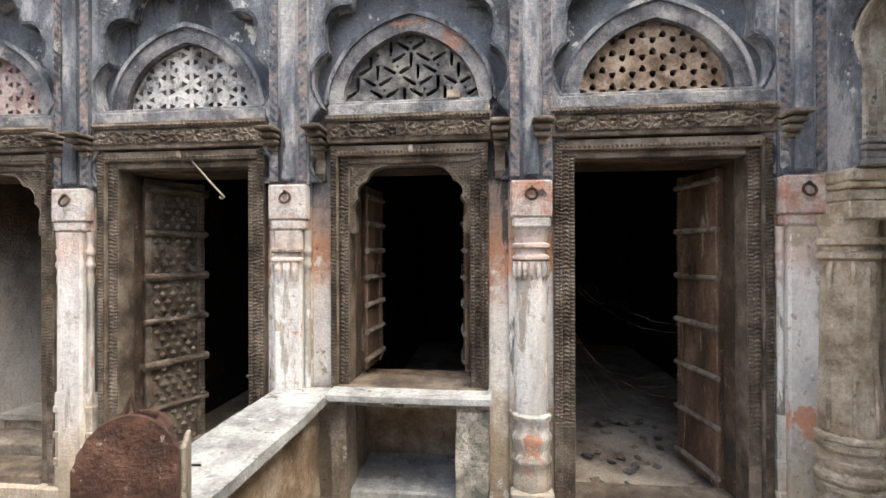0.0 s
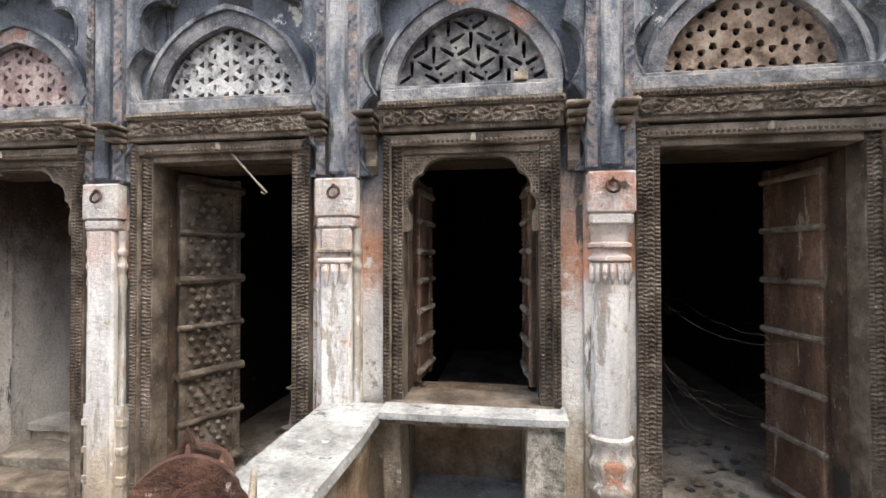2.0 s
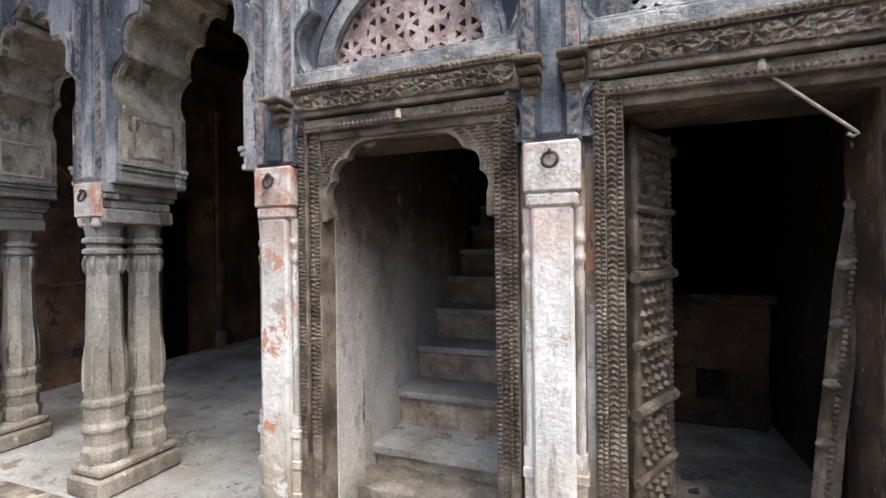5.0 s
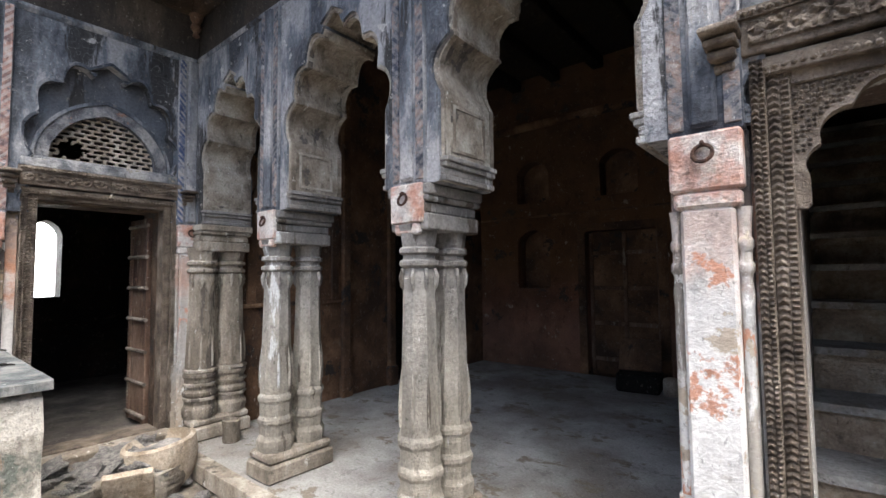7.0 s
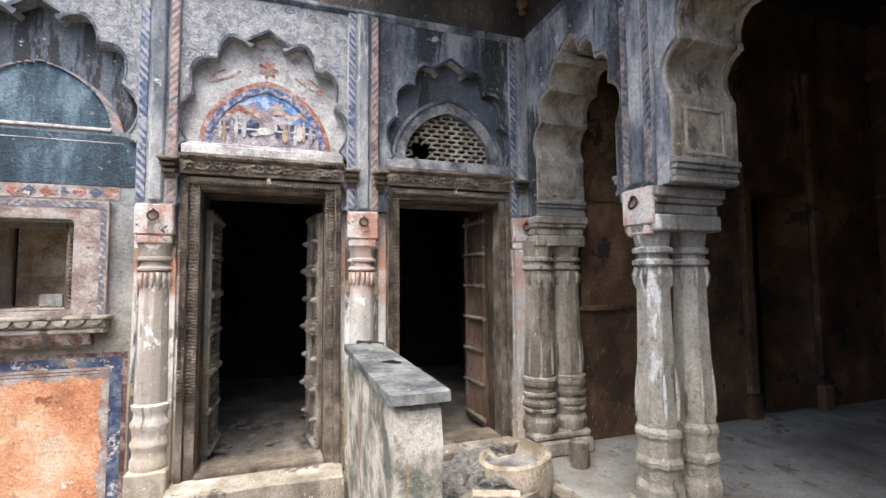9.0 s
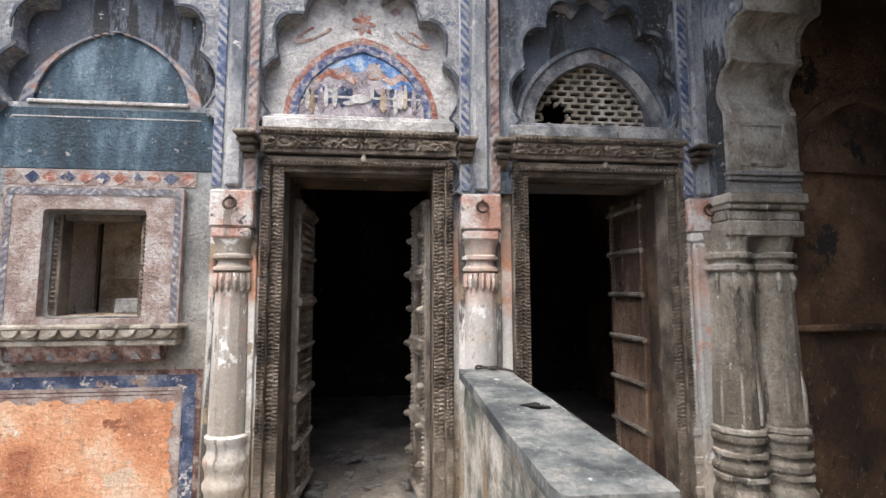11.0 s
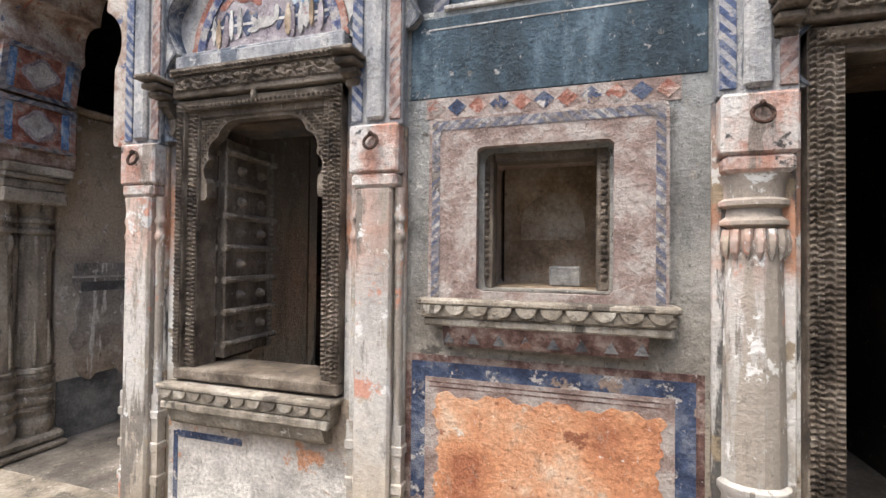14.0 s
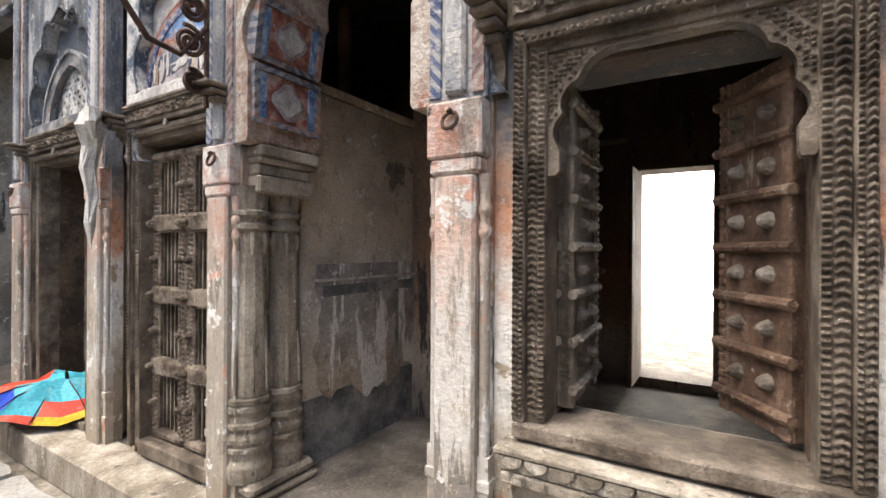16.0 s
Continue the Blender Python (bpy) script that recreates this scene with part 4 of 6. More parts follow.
def iron_ring(t, f=0.0, w=1.765):
    lean = 0.008
    ring = part("iron_ring", Shape().tube([(0.027 * math.cos(a), -0.1 - f + lean * math.sin(a), w + 0.027 * math.sin(a)) for a in np.linspace(0, 2 * math.pi, 19)], 0.0065, 6), M_IRON, t, "rusty iron ring", smooth=True)
    part("staple", Shape().tube([(0, -0.07 - f, w + 0.03), (0, -0.104 - f, w + 0.034), (0, -0.112 - f, w + 0.024)], 0.006, 6), M_IRON, ring)


def pilaster(wall, u, flat=False, low=0.1, top=3.2, paint=None):
    paint = paint or M_PIL
    t = thing("pilaster", at(wall, u), "whitewashed flat stone pilaster with slim side colonnettes and iron ring" if flat else "whitewashed round stone pilaster with moulded base and iron ring", "pilaster", "facade pilasters")
    part("block", Shape().box(-0.1, 0.1, -0.082, 0.05, 1.655, 1.835, 0.008).box(-0.092, 0.092, -0.078, 0.05, 1.6, 1.656, 0.012), M_BLOCK, t, "pink limewashed block")
    if flat:
        part("shaft", Shape().box(-0.074, 0.074, -0.074, 0.05, low, 1.602, 0.01), paint, t)
        if wall is NORTH and abs(u + 1.028) < 0.01:
            for z in (1.435, 1.482):
                part("neck_band", Shape().box(-0.084, 0.084, -0.09, -0.06, z, z + 0.026, 0.008), paint, t)
            for x in (-0.045, 0.0, 0.045):
                part("petal", Shape().tube([(x, -0.072, 1.43), (x, -0.08, 1.4), (x, -0.078, 1.36), (x, -0.072, 1.32)], [0.02, 0.02, 0.013, 0.002], 6), paint, t)
        for side in (-1, 1):
            s = Shape().lathe(side * 0.09, -0.03, [(0.018, 0.72), (0.018, 1.3), (0.021, 1.34), (0.016, 1.38), (0.018, 1.4), (0.024, 1.41), (0.024, 1.43), (0.018, 1.44), (0.018, 1.47), (0.024, 1.48), (0.024, 1.5), (0.018, 1.51), (0.019, 1.54), (0.024, 1.6)], 10)
            part("colonnette", s, paint, t, smooth=True)
            b = Shape().lathe(side * 0.09, -0.025, [(r * 1.2, z) for z0, z1, r in ((low, 0.32, 0.026), (0.325, 0.36, 0.032), (0.365, 0.47, 0.024), (0.475, 0.505, 0.032), (0.51, 0.61, 0.024), (0.615, 0.645, 0.032), (0.65, 0.72, 0.026)) for z in (z0, z1)], 4)
            part("colonnette_base", b, paint, t)
    else:
        part("capital", Shape().lathe(0, -0.005, [(0.07, 1.44), (0.094, 1.45), (0.094, 1.462), (0.078, 1.475), (0.075, 1.5), (0.096, 1.508), (0.096, 1.522), (0.082, 1.53), (0.085, 1.57), (0.1, 1.6)], 20, 1, 0.82), paint, t, smooth=True)
        rows = [(0.088, 0.68), (0.088, 0.8), (0.084, 1.1), (0.079, 1.36), (0.083, 1.39), (0.078, 1.43), (0.07, 1.445)]
        shaft = part("shaft", Shape().lathe(0, -0.005, rows, 24, 1, 0.82, 0.02), paint, t)
        for k in range(7):
            a = math.pi * (1.14 + 0.12 * k)
            x, y = 0.082 * math.cos(a), -0.005 + 0.068 * math.sin(a)
            part("petal", Shape().tube([(x, y, 1.435), (x * 1.06, y * 1.08, 1.4), (x * 1.05, y * 1.06, 1.37), (x, y, 1.345)], [0.013, 0.014, 0.011, 0.002], 6), paint, shaft)
        base = [(0.094, 0.3), (0.1, 0.33), (0.1, 0.37), (0.09, 0.39), (0.092, 0.43), (0.102, 0.45), (0.102, 0.47), (0.09, 0.49), (0.094, 0.53), (0.103, 0.56), (0.103, 0.58), (0.09, 0.6), (0.088, 0.64), (0.1, 0.66), (0.1, 0.68), (0.088, 0.69)]
        part("base", Shape().lathe(0, -0.005, base, 20, 1, 0.85).box(-0.105, 0.105, -0.095, 0.05, low, 0.32, 0.01), paint, t, smooth=True)
    part("backing", Shape().box(-0.11, 0.11, -0.02, 0.05, low + 0.001, 1.836, 0.004), M_FLANK, t)
    pilaster_top(t, top, 0.006, west=wall is WEST)
    iron_ring(t)
    return t


# pilasters of both facades
for x, flat in ((1.45, True), (0.21, False), (-1.028, True), (-2.262, True), (-3.5, True)):
    pilaster(NORTH, x, flat)
for y, flat in ((2.305, True), (1.10, False), (-0.11, False), (-1.345, True), (-2.505, True), (-3.76, True), (-5.0, True), (-6.25, True)):
    pilaster(WEST, y, flat, paint=M_PILWEST)


def door_bay(wall, u, hw, a, o, tag, w0=0.2, top=1.945, otop=2.035, arched=False, fr=(2.045, 2.18), sill=False):
    t = thing("door_%d" % tag if not sill else "window_%d" % tag, at(wall, u), "dark carved wooden door frame in the facade" if not sill else "dark carved wooden window frame with scalloped head", "door" if not sill else "window", kind="structure")
    timber_frame(t, a, o, w0, top, otop, arched, sill)
    frieze(t, o + 0.015, *fr)
    return t


# doors and windows: (wall, centre, half bay, opening half, outer half, sill height, arched, window)
BAYS = [
    (NORTH, 0.825, 0.62, 0.4, 0.505, 0.2, False, False, bars_rosette, 0.37),
    (NORTH, -0.405, 0.615, 0.315, 0.405, 0.8, True, True, bars_weave, 0.36),
    (NORTH, -1.645, 0.62, 0.375, 0.475, 0.2, False, False, bars_star, 0.36),
    (NORTH, -2.885, 0.615, 0.4, 0.495, 0.2, True, False, bars_star, 0.36),
    (WEST, 1.74, 0.565, 0.38, 0.47, 0.2, False, False, bars_brick, 0.335),
    (WEST, 0.49, 0.6, 0.37, 0.47, 0.2, False, False, None, 0.365),
    (WEST, -1.91, 0.575, 0.315, 0.41, 0.85, True, True, None, 0.36),
    (WEST, -4.22, 0.46, 0.34, 0.42, 0.25, False, False, None, 0.33),
    (WEST, -5.6, 0.6, 0.37, 0.47, 0.2, False, False, bars_star, 0.33),
]


# ---- door leaves ----
def leaf(t, hinge, width, w0, w1, angle, style, label):
    """One leaf of a door, hinged at (u, d) of its frame; angle in degrees from the wall's line, negative to swing it in from the right."""
    s = Shape()
    side = 1 if hinge[0] < 0 else -1
    x = lambda a: side * a
    def bx(a, b, d0, d1, z0, z1, c=0.004):
        return s.box(min(x(a), x(b)), max(x(a), x(b)), d0, d1, z0, z1, c)
    if style == "grille":
        for a, b in ((0, 0.068), (width - 0.068, width)):
            bx(a, b, -0.03, 0.024, w0, w1, 0.008)
        n = 4
        hs = [w0 + (w1 - w0) * k / n for k in range(n + 1)]
        for h in hs:
            bx(0, width, -0.046, 0.032, max(h - 0.05, w0), min(h + 0.05, w1), 0.016)
    else:
        bx(0, width, -0.016, 0.02, w0, w1)
        for a, b in ((0, 0.035), (width - 0.045, width)):
            bx(a, b, -0.026, 0.026, w0, w1)
    wood = {"grille": M_LEAFGREY if angle else M_GRILLE, "stud": M_LEAFGREY if angle == 88 else M_WOOD, "boss": M_LEAFGREY if angle > 0 else M_LEAF}.get(style, M_LEAF)
    ob = part("door_leaf", s, wood, t, label)
    ob.matrix_basis = Matrix.Translation((hinge[0], hinge[1], 0)) @ Matrix.Rotation(radians(angle), 4, "Z")
    if style == "grille":
        # Near-black sheet added behind closed bars, so no daylight shows through.
        if angle == 0:
            q = Shape().box(min(x(0.04), x(width - 0.04)), max(x(0.04), x(width - 0.04)), 0.008, 0.016, w0 + 0.01, w1 - 0.01)
            part("back_board", q, M_BLACK_AND_SHADE, ob)
        for k in range(n):
            b = Shape()
            m = 6
            for j in range(m):
                a = 0.05 + (width - 0.1) * (j + 0.5) / m
                b.box(x(a) - 0.006, x(a) + 0.006, -0.006, 0.006, hs[k] + 0.03, hs[k + 1] - 0.03)
            part("bars", b, M_WOOD, ob)
        for a in (0.034, width - 0.034):
            c = Shape()
            beads(c, x(a) - 0.014, w0 + 0.03, x(a) - 0.014, w1 - 0.03, -0.03, 0.026, 0.011, 0.01)
            beads(c, x(a) + 0.014, w0 + 0.043, x(a) + 0.014, w1 - 0.03, -0.03, 0.026, 0.011, 0.01)
            part("stile_carving", c, wood, ob)
            for k in range(n):
                part("boss", Shape().stud(x(a), -0.03, (hs[k] + hs[k + 1]) / 2, 0.026, 0.045, 8), wood, ob)
        for h in hs[1:-1]:
            c = Shape()
            beads(c, x(0.07), h - 0.038, x(width - 0.07), h - 0.038, -0.04, 0.022, 0.009, 0.012)
            part("rail_carving", c, wood, ob)
            for a in (0.02, width - 0.02):
                part("boss", Shape().stud(x(a), -0.044, h, 0.026, 0.04, 8), wood, ob)
                part("boss", Shape().lathe(x(a), 0.0, [(0.001, h - 0.02), (0.02, h - 0.01), (0.02, h + 0.01), (0.001, h + 0.02)], 8, 1, 1.9), wood, ob)
        return ob
    n = 7
    for k in range(n):
        h = w0 + 0.06 + (w1 - w0 - 0.12) * k / (n - 1)
        thick = 0.016 if style != "stud" or k % 2 else 0.024
        r = Shape()
        for face in (-1, 1):
            r.tube([(x(-0.01), face * 0.026, h), (x(width + 0.014), face * 0.026, h)], thick, 8)
        r.tube([(x(width + 0.008), 0, h), (x(width + 0.02), 0, h), (x(width + 0.04), 0, h)], [0.026, 0.02, 0.004], 8)
        for j in range(5):
            for face in (-1, 1):
                q = Shape().stud(0, 0, 0, 0.008, 0.008, 6)
                r.add([(x(width * (0.12 + 0.19 * j)) + v[0], face * (0.025 + thick) + (v[1] if face < 0 else -v[1]), h + v[2]) for v in q.v], q.f)
        part("rail", r, M_LEAFGREY if style == "rail" else wood, ob, smooth=True)
    c = Shape()
    if style == "stud":
        m = 4
        z = w0 + 0.05
        row = 0
        while z < w1 - 0.03:
            for j in range(m):
                a = 0.05 + (width - 0.11) * (j + (0.75 if row % 2 else 0.25)) / m
                for face in (-1, 1):
                    q = Shape().stud(0, 0, 0, 0.02, 0.022, 4)
                    c.add([(x(a) + v[0], face * 0.02 + (v[1] if face < 0 else -v[1]), z + v[2]) for v in q.v], q.f)
            z += 0.045
            row += 1
        part("diamond_studs", c, M_WOOD, ob)
    elif style == "boss":
        for k in range(n - 1):
            h = w0 + 0.06 + (w1 - w0 - 0.12) * (k + 0.5) / (n - 1)
            for f in (0.3, 0.72):
                for face in (-1, 1):
                    q = Shape().stud(0, 0, 0, 0.026, 0.036, 8)
                    part("boss", Shape().add([(x(width * f) + v[0], face * 0.018 + (v[1] if face < 0 else -v[1]), h + v[2]) for v in q.v], q.f), M_LEAFGREY, ob)
    e = Shape()
    z = w0 + 0.03
    while z < w1:
        for face in (-1, 1):
            e.box(x(width - 0.022) - 0.012, x(width - 0.022) + 0.012, min(0.024 * face, 0.033 * face), max(0.024 * face, 0.033 * face), z, z + 0.014)
        z += 0.026
    part("edge_carving", e, wood, ob)
    if style == "rail":
        for face in (-1, 1):
            part("pull_ring", Shape().tube([(x(width * 0.55) + 0.025 * math.cos(a), face * 0.04, 1.38 + 0.032 * math.sin(a)) for a in np.linspace(0, 2 * math.pi, 15)], 0.006, 6), M_IRON, ob, "iron pull ring")
    return ob


SCREENS = {bars_rosette: M_JALI_TAN, bars_weave: M_JALI_DARK, bars_star: M_JALI_WHITE, bars_brick: M_CARVED}
DOORS = {}
for k, (wall, u, hw, a, o, w0, arched, window, pattern, lw) in enumerate(BAYS):
    top, otop = 1.945, 2.035
    fr = (2.045, 2.18) if wall is NORTH else (2.03, 2.15)
    t = DOORS[k] = door_bay(wall, u, hw, a, o, k + 1, w0, top, otop - (0.015 if wall is WEST else 0), arched, fr, window)
    part("insulator", Shape().lathe(0.02, -0.07, [(0.001, 1.985), (0.012, 1.988), (0.012, 2.01), (0.008, 2.014), (0.011, 2.022), (0.001, 2.026)], 10), M_CARVED, t, "small white porcelain knob")
    ledge(wall, u, o + 0.01, fr[1], fr[1] + 0.085, {5: M_PALE, 6: M_UPPERWEST, 7: M_PALE}.get(k))
    base = fr[1] + 0.085
    flanks(wall, u, hw, o + 0.002)
    spandrel(wall, u, hw, mat={5: M_PALESPAN, 6: M_SPANBLUE, 7: M_SPANBLUE}.get(k), aw=min(0.51, hw - 0.09))
    holes = [rect(-a - 0.012, a + 0.012, 0 if not window else w0 - 0.045, top + 0.012)]
    if pattern:
        m = M_JALI_PINK if k == 3 else SCREENS[pattern]
        lattice_or_panel(wall, u, lw, base, base + 0.375, pattern, m, {0: "brown pierced rosette lattice in a pointed arch", 1: "blackened woven-strip lattice in a pointed arch", 2: "white-caked star lattice in a pointed arch", 3: "pink star lattice in a pointed arch", 4: "grey brick-pattern lattice with a broken hole", 8: "grey star lattice in a pointed arch"}[k], (-0.2, base + 0.09, 0.055) if pattern is bars_brick else None)
        holes.append(pointed(lw, 0.375, base))
    if k == 1:
        holes.append(rect(-0.33, 0.24, 0.12, 0.7))
    wall_bay(wall, u, hw, holes)

leaf(DOORS[0], (0.385, 0.2), 0.37, 0.24, 1.92, -81, "rail", "brown door leaf standing open, with iron straps")
leaf(DOORS[1], (-0.3, 0.2), 0.28, 0.82, 1.86, 86, "rail", "dark shutter standing open")
leaf(DOORS[1], (0.3, 0.2), 0.28, 0.82, 1.86, -86, "rail", "brown shutter standing open")
leaf(DOORS[2], (-0.36, 0.15), 0.36, 0.24, 1.92, 65, "stud", "dark studded door leaf standing open")
leaf(DOORS[4], (0.365, 0.2), 0.36, 0.24, 1.9, -88, "rail", "brown panelled door leaf standing open")
leaf(DOORS[5], (-0.355, 0.2), 0.34, 0.24, 1.85, 88, "stud", "dark studded door leaf standing open")
leaf(DOORS[5], (0.366, 0.15), 0.34, 0.24, 1.85, -80, "grille", "grey barred door leaf standing open")
leaf(DOORS[6], (-0.29, 0.1), 0.34, 0.87, 1.88, 91, "boss", "grey studded shutter standing open")
leaf(DOORS[6], (0.3, 0.15), 0.29, 0.87, 1.88, -57, "boss", "brown studded shutter standing open")
leaf(DOORS[7], (-0.335, 0.08), 0.33, 0.3, 1.9, 0, "grille", "closed carved leaf with barred panels")
leaf(DOORS[7], (0.335, 0.08), 0.33, 0.3, 1.9, 0, "grille", "closed carved leaf with barred panels")

# hook over the studded door
part("hook_rod", Shape().tube([(0.05, -0.02, 1.99), (0.1, -0.03, 1.94), (0.25, -0.05, 1.79), (0.262, -0.05, 1.778), (0.25, -0.05, 1.77), (0.235, -0.05, 1.78)], 0.0052, 8), M_CARVED, DOORS[2], "pale bent metal rod")


# ---- arcades ----
def arch_wall(wall, u, hw, col=0.12, back=0.38, apex=2.97, mat=None, spring=2.265):
    a = hw - col
    s = Shape().field(outside(scalloped_arch(a, spring, apex, 0.12)), -hw, hw, 1.84, 3.2, 0.0155, -0.05, back)
    t = tagged(part("wall_arch", s, mat or M_SPAN), "grey many-lobed arch of the loggia", "arch", kind="structure")
    t.matrix_world = at(wall, u)
    if not mat:
        ring = both(scalloped_arch(a + 0.006, spring, apex + 0.006, 0.12), outside(scalloped_arch(a - 0.022, spring, apex - 0.022, 0.12)))
        part("soffit", Shape().field(ring, -hw, hw, 1.842, 3.1, 0.011, -0.036, back - 0.02), M_SOFFIT, t, "tan ridged plaster soffit")
        for d in (-0.03, back - 0.05):
            inner = both(scalloped_arch(a - 0.02, spring, apex - 0.02, 0.12), outside(scalloped_arch(a - 0.032, spring, apex - 0.032, 0.12)))
            part("soffit_edge", Shape().field(inner, -hw, hw, 1.96, 3.1, 0.011, d, d + 0.03), M_SOFFIT, t)
        leg = a * 0.88 - 0.02
        for side in (-1, 1):
            m = Shape()
            for w0, w1, out in ((1.842, 1.87, 0.012), (1.87, 1.905, 0.003), (1.905, 1.93, 0.018), (1.93, 1.955, 0.03)):
                m.box(min(side * (leg - out), side * (hw - 0.02)), max(side * (leg - out), side * (hw - 0.02)), -0.04 - out * 0.3, back - 0.02, w0, w1 - 0.0005, 0.005)
            part("impost_moulding", m, M_COL, t, "dark stone impost moulding")
            f = Shape()
            for d0, d1, w0, w1 in ((0.03, 0.045, 2.0, 2.2), (back - 0.11, back - 0.095, 2.0, 2.2), (0.03, back - 0.095, 2.2, 2.215), (0.03, back - 0.095, 1.985, 2.0)):
                f.box(min(side * (leg - 0.005), side * (leg + 0.01)), max(side * (leg - 0.005), side * (leg + 0.01)), d0, d1, w0, w1)
            part("sunk_panel_border", f, M_SOFFIT, t)


SHAFT = [(0.1121, 0.3), (0.1187, 0.34), (0.1187, 0.37), (0.1026, 0.4), (0.1045, 0.46), (0.1159, 0.48), (0.1159, 0.5), (0.1007, 0.52), (0.1026, 0.6), (0.114, 0.62), (0.114, 0.64), (0.0988, 0.66), (0.1012, 0.7), (0.0975, 0.78), (0.092, 0.95), (0.0819, 1.34), (0.0865, 1.39), (0.0773, 1.44), (0.1007, 1.455), (0.1007, 1.475), (0.0817, 1.485), (0.0817, 1.505), (0.1007, 1.515), (0.1007, 1.535), (0.0836, 1.545), (0.0931, 1.6), (0.1045, 1.65)]


def shaft_of(t, cu, cd, mat, k_=1.0):
    sh = part("shaft", Shape().lathe(cu, cd, [(r * k_, z) for r, z in SHAFT], 8 if k_ == 1.0 else 12), mat, t)
    for k in range(8):
        a = 2 * math.pi * (k + 0.5) / 8
        x, y = k_ * math.cos(a), k_ * math.sin(a)
        part("petal", Shape().tube([(cu + 0.08 * x, cd + 0.08 * y, 1.44), (cu + 0.092 * x, cd + 0.092 * y, 1.4), (cu + 0.088 * x, cd + 0.088 * y, 1.36), (cu + 0.08 * x, cd + 0.08 * y, 1.33)], [0.011, 0.013, 0.01, 0.002], 6), mat, sh)
        part("petal", Shape().tube([(cu + 0.1 * x, cd + 0.1 * y, 0.7), (cu + 0.1 * x, cd + 0.1 * y, 0.78), (cu + 0.098 * x, cd + 0.098 * y, 0.86), (cu + 0.092 * x, cd + 0.092 * y, 0.95)], [0.008, 0.01, 0.008, 0.002], 6), mat, sh)


def column(wall, u, half=0, low=0.13, label="weathered stone double column with lotus base", depths=(0.0, 0.235), swell=1.16, front=-0.13, mat=None):
    """Two shafts, one behind the other, under one block; half: a respond against the wall on its -1 or 1 side."""
    t = thing("column" if not half else "half_column", at(wall, u), label, "column", "loggia columns")
    lo, hi = (-0.14, 0.14)
    if half:
        lo, hi = (-0.1, 0.14) if half < 0 else (-0.14, 0.1)
    part("base", Shape().box(lo, hi, front, 0.36, low, 0.24, 0.015).box(lo + 0.012, hi - 0.012, front + 0.012, 0.35, 0.24, 0.3, 0.02), mat or M_CARVED, t)
    if half:
        part("backing", Shape().box(min(lo, half * 0.02), max(half * 0.02, hi) if half > 0 else 0.0, front + 0.045, 0.34, 0.3, 1.64, 0.01), mat or M_CARVED, t)
        for w0 in (0.33, 0.43, 0.54, 0.65):
            for d in depths:
                part("base_course", Shape().lathe(0, d, [(0.1 * swell, w0), (0.118 * swell, w0 + 0.008), (0.118 * swell, w0 + 0.026), (0.1 * swell, w0 + 0.034)], 8), mat or M_CARVED, t)
    for d in depths:
        shaft_of(t, 0, d, M_COL if not half else mat or M_CARVED, 1.0 if not half else swell)
    for w0, w1, out in ((1.62, 1.7, -0.02), (1.7, 1.755, -0.03), (1.755, 1.785, -0.012), (1.785, 1.838, -0.002)):
        part("capital_course", Shape().box(lo - out, hi + out, front + 0.052 - out * 0.3, 0.36 + out, w0, w1 - 0.0005, 0.008), M_COL if not half else mat or M_CARVED, t)
    if not half:
        part("block", Shape().box(-0.1, 0.1, -0.095, -0.06, 1.655, 1.84, 0.006).box(-0.08, 0.08, -0.09, -0.05, 1.6, 1.656, 0.01), M_BLOCK, t, "pink limewashed block")
        pilaster_top(t, 3.2, 0.022, 1.84)
        iron_ring(t, 0.012)
    return t


for cx, hw in ((-4.125, 0.63), (-5.39, 0.64), (-6.655, 0.625)):
    arch_wall(NORTH, cx, hw)
for cx in (-4.755, -6.03):
    column(NORTH, cx)
column(NORTH, -7.17, -1, label="grey stone half column at the corner of the loggia")
arch_wall(WEST, -3.13, 0.62, mat=M_FRESCO, spring=2.2)
column(WEST, -3.69, -1, 0.2, "dark weathered stone half column beside the recess", (0.045, 0.235), 0.96, -0.045)
EAST = pose(1.6, 0, 0, 0, 0, -90)
arch_wall(EAST, -1.7, 0.63)
# Paler stone than the other half columns, in place of missing daylight.
column(EAST, -2.29, -1, 0.0, "weathered stone half column at the courtyard corner, paled for missing daylight", mat=M_TAN2)

for wall, u in ((NORTH, -3.5), (WEST, -2.505)):
    s = Shape().box(-0.1, 0.1, 0.052, 0.38, 0.13, 1.839, 0.006) if wall is NORTH else Shape().box(-0.1, 0.1, 0.052, 0.38, 0.2, 1.839, 0.006)
    t = tagged(part("wall_pier", s, M_PIL), "whitewashed pier behind the pilaster", "pier", kind="structure")
    t.matrix_world = at(wall, u)

# cornice along both facades
PROFILE = [(0.05, 3.19), (-0.04, 3.19), (-0.05, 3.2), (-0.06, 3.215), (-0.06, 3.235), (0.05, 3.235)]
for wall, a, b in ((NORTH, -7.2, 2.6), (WEST, -7.9, 2.33)):
    t = tagged(part("trim_cornice", Shape().run(PROFILE, a, b), M_UPPER), "thin stone string course over the arches", "cornice", kind="structure")
    t.matrix_world = wall

# ---- the niche bay ----
u0 = -0.727
wall_bay(WEST, u0, 0.617, [rect(-0.212, 0.212, 1.235, 1.72)])
t = tagged(part("wall_niche_face", Shape().field(outside(rect(-0.212, 0.212, 1.235, 1.72)), -0.617, 0.617, 0.1, 2.26, 0.02, 0.0, 0.05), M_GREYWALL), "grey weathered plaster around the niche", "wall", kind="structure")
t.matrix_world = at(WEST, u0)
